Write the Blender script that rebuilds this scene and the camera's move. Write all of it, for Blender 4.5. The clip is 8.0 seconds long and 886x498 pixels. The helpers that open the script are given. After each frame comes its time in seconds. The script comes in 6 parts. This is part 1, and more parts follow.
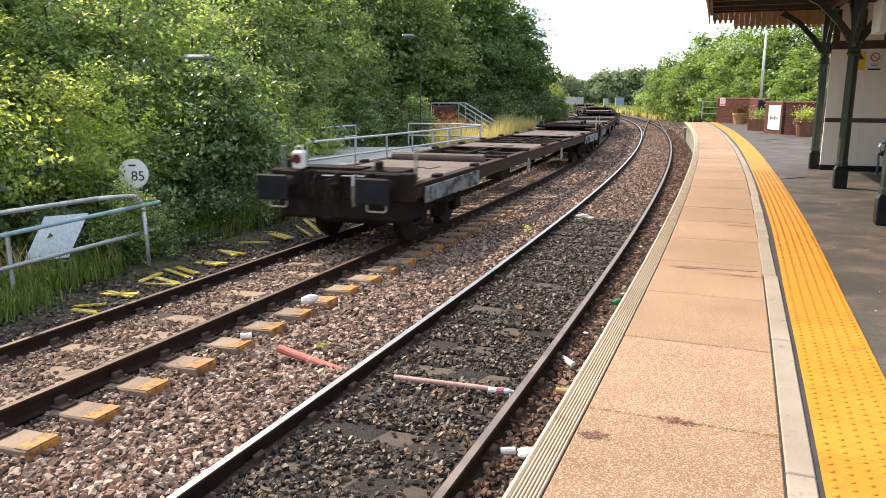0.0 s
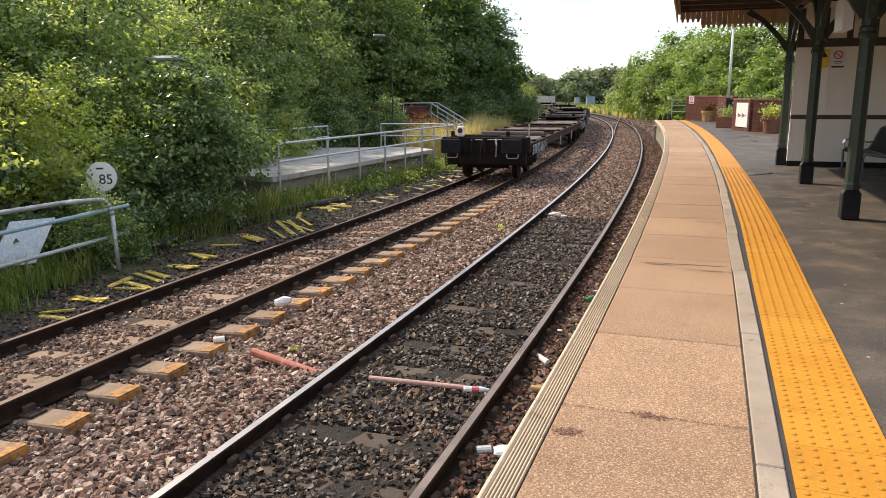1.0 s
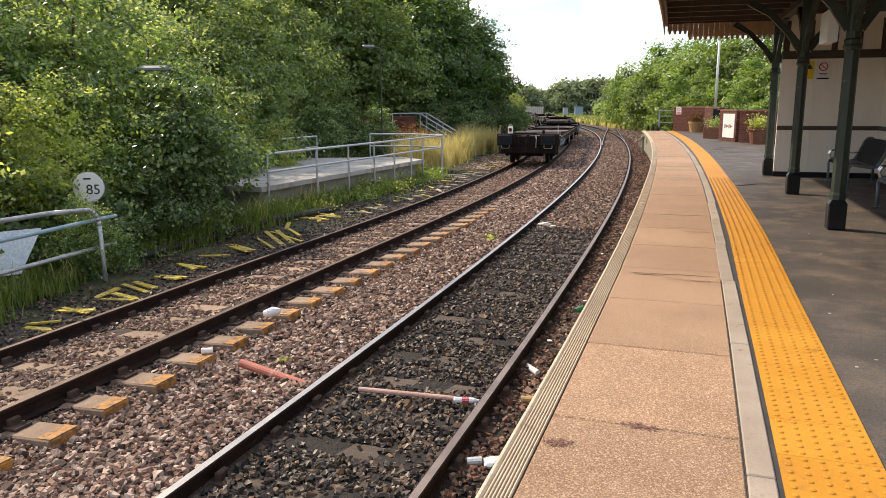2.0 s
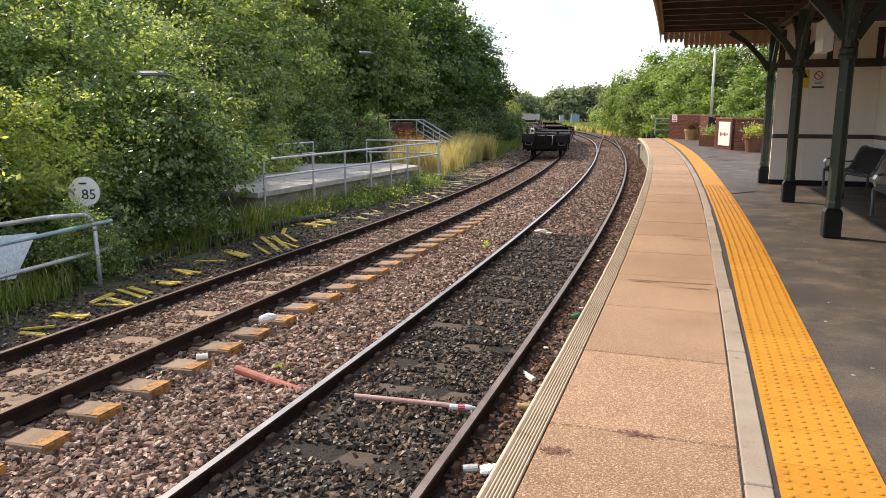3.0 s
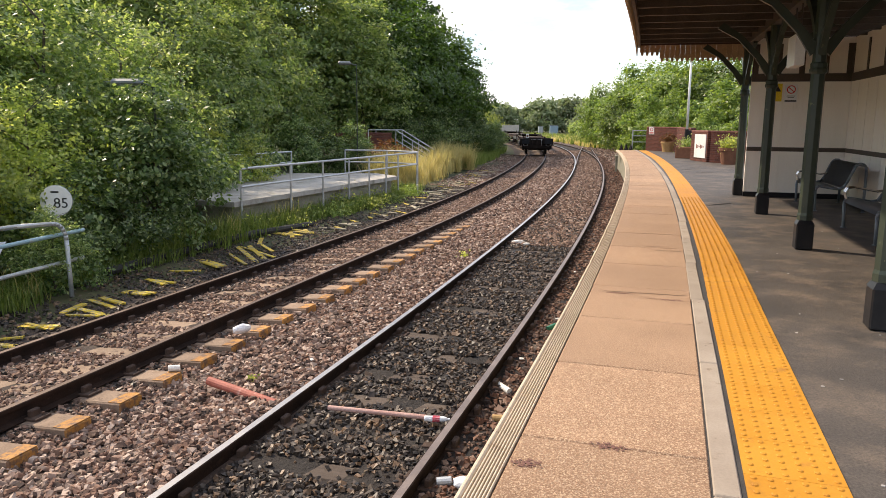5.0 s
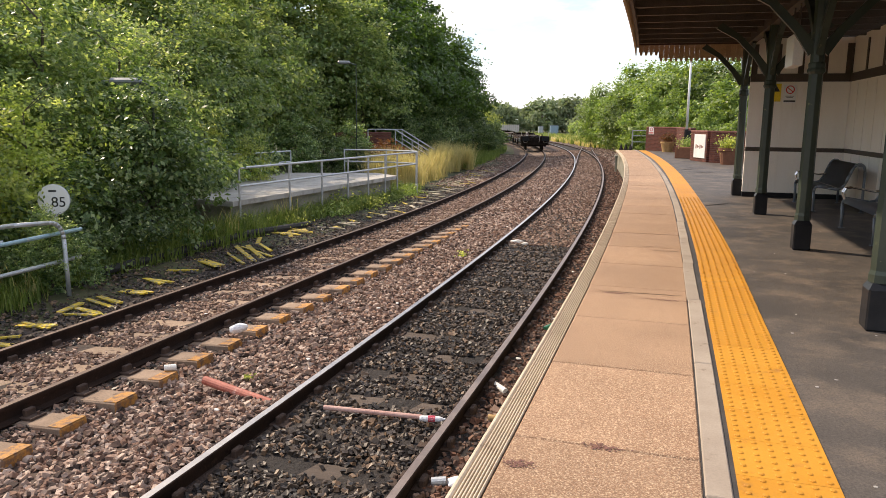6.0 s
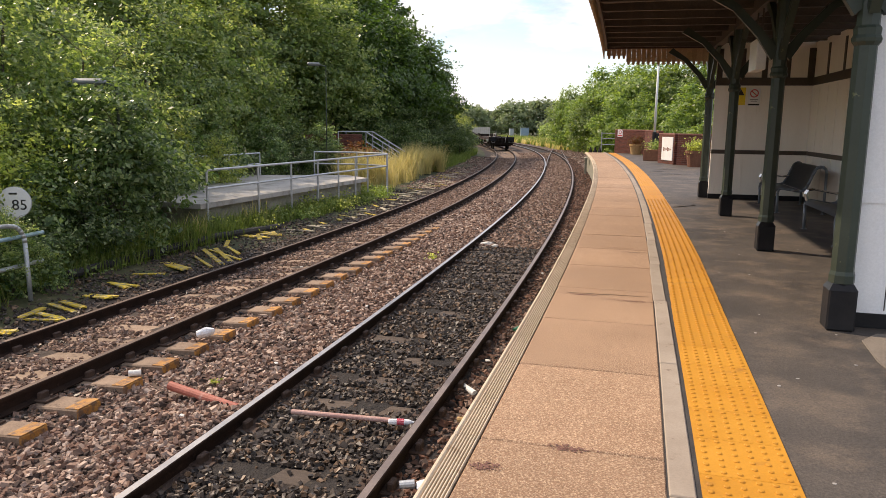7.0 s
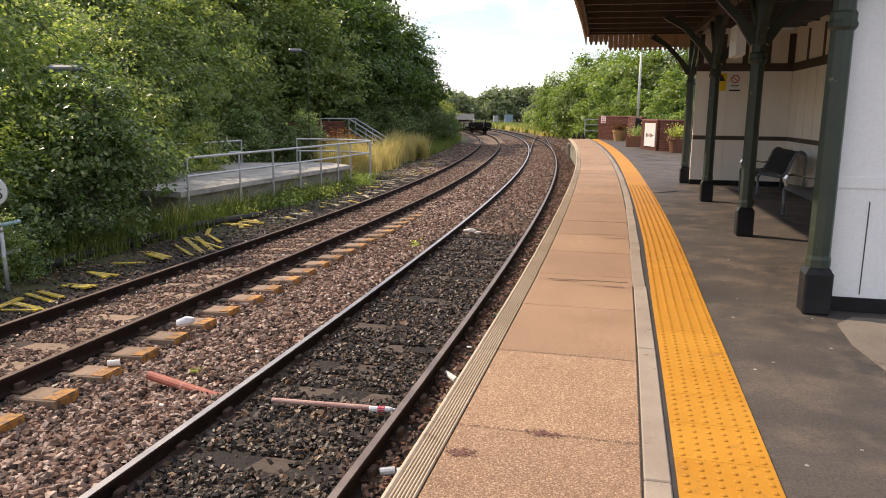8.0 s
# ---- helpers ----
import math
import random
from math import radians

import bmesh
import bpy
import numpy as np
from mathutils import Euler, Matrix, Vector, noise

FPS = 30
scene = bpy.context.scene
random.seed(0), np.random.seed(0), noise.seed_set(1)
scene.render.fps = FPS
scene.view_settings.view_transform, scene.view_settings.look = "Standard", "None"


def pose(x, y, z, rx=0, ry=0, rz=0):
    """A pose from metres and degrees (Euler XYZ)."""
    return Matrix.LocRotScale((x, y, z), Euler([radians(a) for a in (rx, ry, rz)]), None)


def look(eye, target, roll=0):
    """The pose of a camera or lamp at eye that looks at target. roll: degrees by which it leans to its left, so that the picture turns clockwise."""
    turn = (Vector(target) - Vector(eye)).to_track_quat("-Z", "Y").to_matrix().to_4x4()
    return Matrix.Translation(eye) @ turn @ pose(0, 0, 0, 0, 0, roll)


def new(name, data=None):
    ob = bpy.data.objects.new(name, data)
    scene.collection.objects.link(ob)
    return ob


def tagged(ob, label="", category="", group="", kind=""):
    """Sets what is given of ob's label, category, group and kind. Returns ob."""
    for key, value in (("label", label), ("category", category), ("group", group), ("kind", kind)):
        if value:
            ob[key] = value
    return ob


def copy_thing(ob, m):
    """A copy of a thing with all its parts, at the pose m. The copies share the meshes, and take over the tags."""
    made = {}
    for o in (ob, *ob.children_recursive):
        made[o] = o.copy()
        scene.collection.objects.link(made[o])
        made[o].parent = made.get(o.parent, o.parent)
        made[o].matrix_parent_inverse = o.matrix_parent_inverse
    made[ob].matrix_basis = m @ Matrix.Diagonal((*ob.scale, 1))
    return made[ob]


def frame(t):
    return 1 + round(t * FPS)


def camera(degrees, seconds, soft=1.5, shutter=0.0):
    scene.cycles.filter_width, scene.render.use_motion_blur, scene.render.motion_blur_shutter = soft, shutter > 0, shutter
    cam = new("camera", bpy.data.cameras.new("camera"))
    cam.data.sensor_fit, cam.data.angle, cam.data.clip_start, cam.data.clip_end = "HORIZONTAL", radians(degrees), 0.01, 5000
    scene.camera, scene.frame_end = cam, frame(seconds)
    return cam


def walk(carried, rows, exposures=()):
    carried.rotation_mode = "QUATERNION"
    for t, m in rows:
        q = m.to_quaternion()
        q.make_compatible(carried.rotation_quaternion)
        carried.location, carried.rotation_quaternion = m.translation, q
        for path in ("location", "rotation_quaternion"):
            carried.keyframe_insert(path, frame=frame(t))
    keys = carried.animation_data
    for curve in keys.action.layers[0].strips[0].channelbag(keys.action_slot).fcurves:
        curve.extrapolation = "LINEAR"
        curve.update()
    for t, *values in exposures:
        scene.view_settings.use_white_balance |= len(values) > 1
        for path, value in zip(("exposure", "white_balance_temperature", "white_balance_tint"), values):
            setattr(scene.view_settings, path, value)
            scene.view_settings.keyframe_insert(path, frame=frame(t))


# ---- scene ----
cam = camera(62.0, 8.0, soft=0.55, shutter=0.4)
# seconds, x, y, z, yaw, pitch, roll
PATH = [
    (0.0, -0.138, -0.074, 1.504, 8.147, -11.847, -0.040),
    (0.5, -0.132, -0.083, 1.503, 7.105, -11.579, 0.153),
    (1.0, -0.129, -0.073, 1.502, 6.036, -11.857, 0.345),
    (1.5, -0.133, -0.073, 1.506, 5.741, -11.444, 0.377),
    (2.0, -0.136, -0.067, 1.505, 5.191, -11.085, 0.238),
    (3.5, -0.144, -0.052, 1.505, 4.685, -10.372, -0.296),
    (4.0, -0.137, -0.041, 1.504, 3.844, -10.093, -0.419),
    (4.5, -0.125, -0.042, 1.507, 3.396, -9.788, -0.442),
    (6.0, -0.071, -0.027, 1.505, 3.414, -9.815, -0.593),
    (6.5, -0.062, -0.023, 1.507, 1.782, -9.915, -0.791),
    (7.0, -0.043, -0.016, 1.505, 1.210, -9.618, -0.747),
    (7.5, -0.019, -0.007, 1.502, 0.945, -9.790, -0.621),
    (8.0, 0.000, 0.000, 1.500, 0.000, -10.600, -0.600),
]
walk(cam, [(t, pose(x, y, z, 90 + p, r, w)) for t, x, y, z, w, p, r in PATH],
     exposures=[(0.0, 1.02, 6500, 9), (0.4, 0.85, 6550, 10), (0.9, 0.60, 6650, 11), (1.5, 0.56, 6700, 12), (3.5, 0.62, 6700, 12), (5.0, 0.62, 6750, 13), (6.0, 0.58, 6800, 14), (6.5, 0.42, 6850, 15), (8.0, 0.42, 6900, 16)])

# ---- light ----
SUN_AZ, SUN_EL = math.atan2(0.533, -0.846), radians(43.4)
to_sun = Vector((math.cos(SUN_AZ) * math.cos(SUN_EL), math.sin(SUN_AZ) * math.cos(SUN_EL), math.sin(SUN_EL)))
sun = new("sun", bpy.data.lights.new("sun", "SUN"))
sun.data.energy, sun.data.angle, sun.data.color = 3.8, radians(0.6), (1.0, 0.86, 0.67)
sun.matrix_world = look(to_sun * 100, (0, 0, 0))

world = bpy.data.worlds.new("sky")
scene.world = world
world.use_nodes = True


def build_sky():
    """Blue sky with broken white cloud, mapped on the direction."""
    nt = world.node_tree
    bg = nt.nodes["Background"]
    sky = nt.nodes.new("ShaderNodeTexSky")
    sky.sky_type, sky.sun_disc = "NISHITA", False
    sky.sun_elevation, sky.sun_rotation = SUN_EL, math.pi / 2 - SUN_AZ
    sky.air_density, sky.dust_density, sky.ozone_density = 1.0, 0.4, 1.5
    co = nt.nodes.new("ShaderNodeTexCoord")
    mp = nt.nodes.new("ShaderNodeMapping")
    mp.inputs["Scale"].default_value = (1.0, 1.0, 3.2)
    mp.inputs["Location"].default_value = (0.35, 0.1, 0.2)
    n = nt.nodes.new("ShaderNodeTexNoise")
    n.inputs["Scale"].default_value, n.inputs["Detail"].default_value, n.inputs["Roughness"].default_value = 3.8, 10, 0.6
    ramp = nt.nodes.new("ShaderNodeValToRGB")
    ramp.color_ramp.elements[0].position, ramp.color_ramp.elements[1].position = 0.45, 0.57
    mix = nt.nodes.new("ShaderNodeMix")
    mix.data_type = "RGBA"
    # grey undersides and white tops within the cloud
    shade = nt.nodes.new("ShaderNodeTexNoise")
    shade.inputs["Scale"].default_value, shade.inputs["Detail"].default_value, shade.inputs["Roughness"].default_value = 7.5, 8, 0.6
    tone = nt.nodes.new("ShaderNodeValToRGB")
    tone.color_ramp.elements[0].position, tone.color_ramp.elements[1].position = 0.34, 0.60
    tone.color_ramp.elements[0].color, tone.color_ramp.elements[1].color = (0.50, 0.57, 0.68, 1), (1, 1, 1, 1)
    bright = nt.nodes.new("ShaderNodeVectorMath")
    bright.operation = "SCALE"
    bright.inputs["Scale"].default_value = 7.3
    ln = nt.links.new
    ln(mp.outputs[0], shade.inputs["Vector"])
    ln(shade.outputs[0], tone.inputs[0])
    ln(tone.outputs[0], bright.inputs[0])
    ln(bright.outputs[0], mix.inputs[7])
    ln(co.outputs["Generated"], mp.inputs["Vector"])
    ln(mp.outputs[0], n.inputs["Vector"])
    ln(n.outputs[0], ramp.inputs[0])
    ln(ramp.outputs[0], mix.inputs[0])
    ln(sky.outputs[0], mix.inputs[6])
    ln(mix.outputs[2], bg.inputs["Color"])
    bg.inputs["Strength"].default_value = 0.15


build_sky()

# ---- materials ----


def material(name, c1, c2, scale=4.0, rough=0.8, bump=0.2, fine=60.0, metal=0.0, c3=None, wear=8.0, island=0.0, objrand=0.0,
             stretch=(1, 1, 1), bump_dist=0.01, spec=0.4, cut=(0.35, 0.65), cut3=(0.6, 0.7), grit=0.28):
    """Two-scale procedural paint: c1/c2 by a coarse noise, fine grain, optional worn spots c3, variation per piece."""
    m = bpy.data.materials.new(name)
    m.use_nodes = True
    nt = m.node_tree
    b = nt.nodes["Principled BSDF"]
    ln = nt.links.new
    co = nt.nodes.new("ShaderNodeTexCoord")
    mp = nt.nodes.new("ShaderNodeMapping")
    mp.inputs["Scale"].default_value = stretch
    if objrand:
        off = nt.nodes.new("ShaderNodeVectorMath")
        off.operation = "MULTIPLY_ADD"
        off.inputs[1].default_value = (37.0, 23.0, 11.0)
        ln(nt.nodes.new("ShaderNodeObjectInfo").outputs["Random"], off.inputs[0])
        ln(co.outputs["Object"], off.inputs[2])
        ln(off.outputs[0], mp.inputs[0])
    else:
        ln(co.outputs["Object"], mp.inputs[0])

    def noise_node(sc, det=4.0, ro=0.6):
        n = nt.nodes.new("ShaderNodeTexNoise")
        n.inputs["Scale"].default_value, n.inputs["Detail"].default_value, n.inputs["Roughness"].default_value = sc, det, ro
        ln(mp.outputs[0], n.inputs["Vector"])
        return n

    def ramp(src, p0, p1):
        r = nt.nodes.new("ShaderNodeMapRange")
        r.inputs[1].default_value, r.inputs[2].default_value = p0, p1
        ln(src, r.inputs[0])
        return r.outputs[0]

    def mix(fac, a, bb, mode="MIX"):
        x = nt.nodes.new("ShaderNodeMix")
        x.data_type, x.blend_type = "RGBA", mode
        for k, v in ((0, fac), (6, a), (7, bb)):
            if isinstance(v, (int, float)):
                x.inputs[k].default_value = v
            elif isinstance(v, tuple):
                x.inputs[k].default_value = (*v, 1)
            else:
                ln(v, x.inputs[k])
        return x.outputs[2]

    coarse, grain = noise_node(scale), noise_node(fine, 3.0, 0.7)
    col = mix(ramp(coarse.outputs[0], *cut), c1, c2)
    if c3:
        w = noise_node(wear, 6.0, 0.65)
        col = mix(ramp(w.outputs[0], *cut3), col, c3)
    g = ramp(grain.outputs[0], 0.2, 0.8)
    gm = nt.nodes.new("ShaderNodeMapRange")
    gm.inputs[3].default_value, gm.inputs[4].default_value = 1 - grit, 1 + grit
    ln(g, gm.inputs[0])
    tone = gm.outputs[0]
    for amount, node, out in ((island, "ShaderNodeNewGeometry", "Random Per Island"), (objrand, "ShaderNodeObjectInfo", "Random")):
        if amount:
            src = nt.nodes.new(node).outputs[out]
            r = nt.nodes.new("ShaderNodeMapRange")
            r.inputs[3].default_value, r.inputs[4].default_value = 1 - amount, 1 + amount
            ln(src, r.inputs[0])
            mu = nt.nodes.new("ShaderNodeMath")
            mu.operation = "MULTIPLY"
            ln(tone, mu.inputs[0])
            ln(r.outputs[0], mu.inputs[1])
            tone = mu.outputs[0]
    sc = nt.nodes.new("ShaderNodeVectorMath")
    sc.operation = "SCALE"
    ln(col, sc.inputs[0])
    ln(tone, sc.inputs["Scale"])
    ln(sc.outputs[0], b.inputs["Base Color"])
    b.inputs["Metallic"].default_value = metal
    b.inputs["Specular IOR Level"].default_value = spec
    rr = nt.nodes.new("ShaderNodeMapRange")
    rr.inputs[3].default_value, rr.inputs[4].default_value = max(0.05, rough - 0.12), min(1.0, rough + 0.12)
    ln(coarse.outputs[0], rr.inputs[0])
    ln(rr.outputs[0], b.inputs["Roughness"])
    if bump:
        bp = nt.nodes.new("ShaderNodeBump")
        bp.inputs["Strength"].default_value, bp.inputs["Distance"].default_value = bump, bump_dist
        ln(grain.outputs[0], bp.inputs["Height"])
        ln(bp.outputs[0], b.inputs["Normal"])
    return m


def two_tone_stone(name, tones, rough=0.9, dust=0.12):
    """Crushed stone: each piece takes one of several tones."""
    m = bpy.data.materials.new(name)
    m.use_nodes = True
    nt = m.node_tree
    b = nt.nodes["Principled BSDF"]
    ln = nt.links.new
    geo = nt.nodes.new("ShaderNodeNewGeometry")
    r = nt.nodes.new("ShaderNodeValToRGB")
    r.color_ramp.interpolation = "CONSTANT"
    els = r.color_ramp.elements
    while len(els) < len(tones):
        els.new(0.5)
    for i, c in enumerate(tones):
        els[i].position = i / len(tones)
        els[i].color = (*c, 1)
    ln(geo.outputs["Random Per Island"], r.inputs[0])
    co = nt.nodes.new("ShaderNodeTexCoord")
    n = nt.nodes.new("ShaderNodeTexNoise")
    n.inputs["Scale"].default_value, n.inputs["Detail"].default_value = 45, 4
    ln(co.outputs["Object"], n.inputs["Vector"])
    mr = nt.nodes.new("ShaderNodeMapRange")
    mr.inputs[3].default_value, mr.inputs[4].default_value = 0.6, 1.4
    ln(n.outputs[0], mr.inputs[0])
    sc = nt.nodes.new("ShaderNodeVectorMath")
    sc.operation = "SCALE"
    ln(r.outputs[0], sc.inputs[0])
    ln(mr.outputs[0], sc.inputs["Scale"])
    ln(sc.outputs[0], b.inputs["Base Color"])
    b.inputs["Roughness"].default_value = rough
    b.inputs["Specular IOR Level"].default_value = 0.3
    bp = nt.nodes.new("ShaderNodeBump")
    bp.inputs["Strength"].default_value, bp.inputs["Distance"].default_value = 0.4, 0.006
    ln(n.outputs[0], bp.inputs["Height"])
    ln(bp.outputs[0], b.inputs["Normal"])
    return m


def leaf_material(name, tones, through_col, gloss=0.45, amount=0.35):
    """Leaf: per-leaf tone, a little gloss, light shining through."""
    m = bpy.data.materials.new(name)
    m.use_nodes = True
    nt = m.node_tree
    b = nt.nodes["Principled BSDF"]
    ln = nt.links.new
    geo = nt.nodes.new("ShaderNodeNewGeometry")
    r = nt.nodes.new("ShaderNodeValToRGB")
    els = r.color_ramp.elements
    while len(els) < len(tones):
        els.new(0.5)
    for i, c in enumerate(tones):
        els[i].position = i / (len(tones) - 1)
        els[i].color = (*c, 1)
    ln(geo.outputs["Random Per Island"], r.inputs[0])
    oi = nt.nodes.new("ShaderNodeObjectInfo")
    mr = nt.nodes.new("ShaderNodeMapRange")
    mr.inputs[3].default_value, mr.inputs[4].default_value = 0.75, 1.25
    ln(oi.outputs["Random"], mr.inputs[0])
    sc = nt.nodes.new("ShaderNodeVectorMath")
    sc.operation = "SCALE"
    ln(r.outputs[0], sc.inputs[0])
    ln(mr.outputs[0], sc.inputs["Scale"])
    ln(sc.outputs[0], b.inputs["Base Color"])
    b.inputs["Roughness"].default_value = gloss
    b.inputs["Specular IOR Level"].default_value = 0.35
    tr = nt.nodes.new("ShaderNodeBsdfTranslucent")
    tm = nt.nodes.new("ShaderNodeMix")
    tm.data_type, tm.blend_type = "RGBA", "MULTIPLY"
    tm.inputs[0].default_value = 1
    tm.inputs[7].default_value = (*through_col, 1)
    ln(sc.outputs[0], tm.inputs[6])
    ln(tm.outputs[2], tr.inputs["Color"])
    mx = nt.nodes.new("ShaderNodeMixShader")
    mx.inputs[0].default_value = amount
    ln(b.outputs[0], mx.inputs[1])
    ln(tr.outputs[0], mx.inputs[2])
    ln(mx.outputs[0], nt.nodes["Material Output"].inputs[0])
    return m


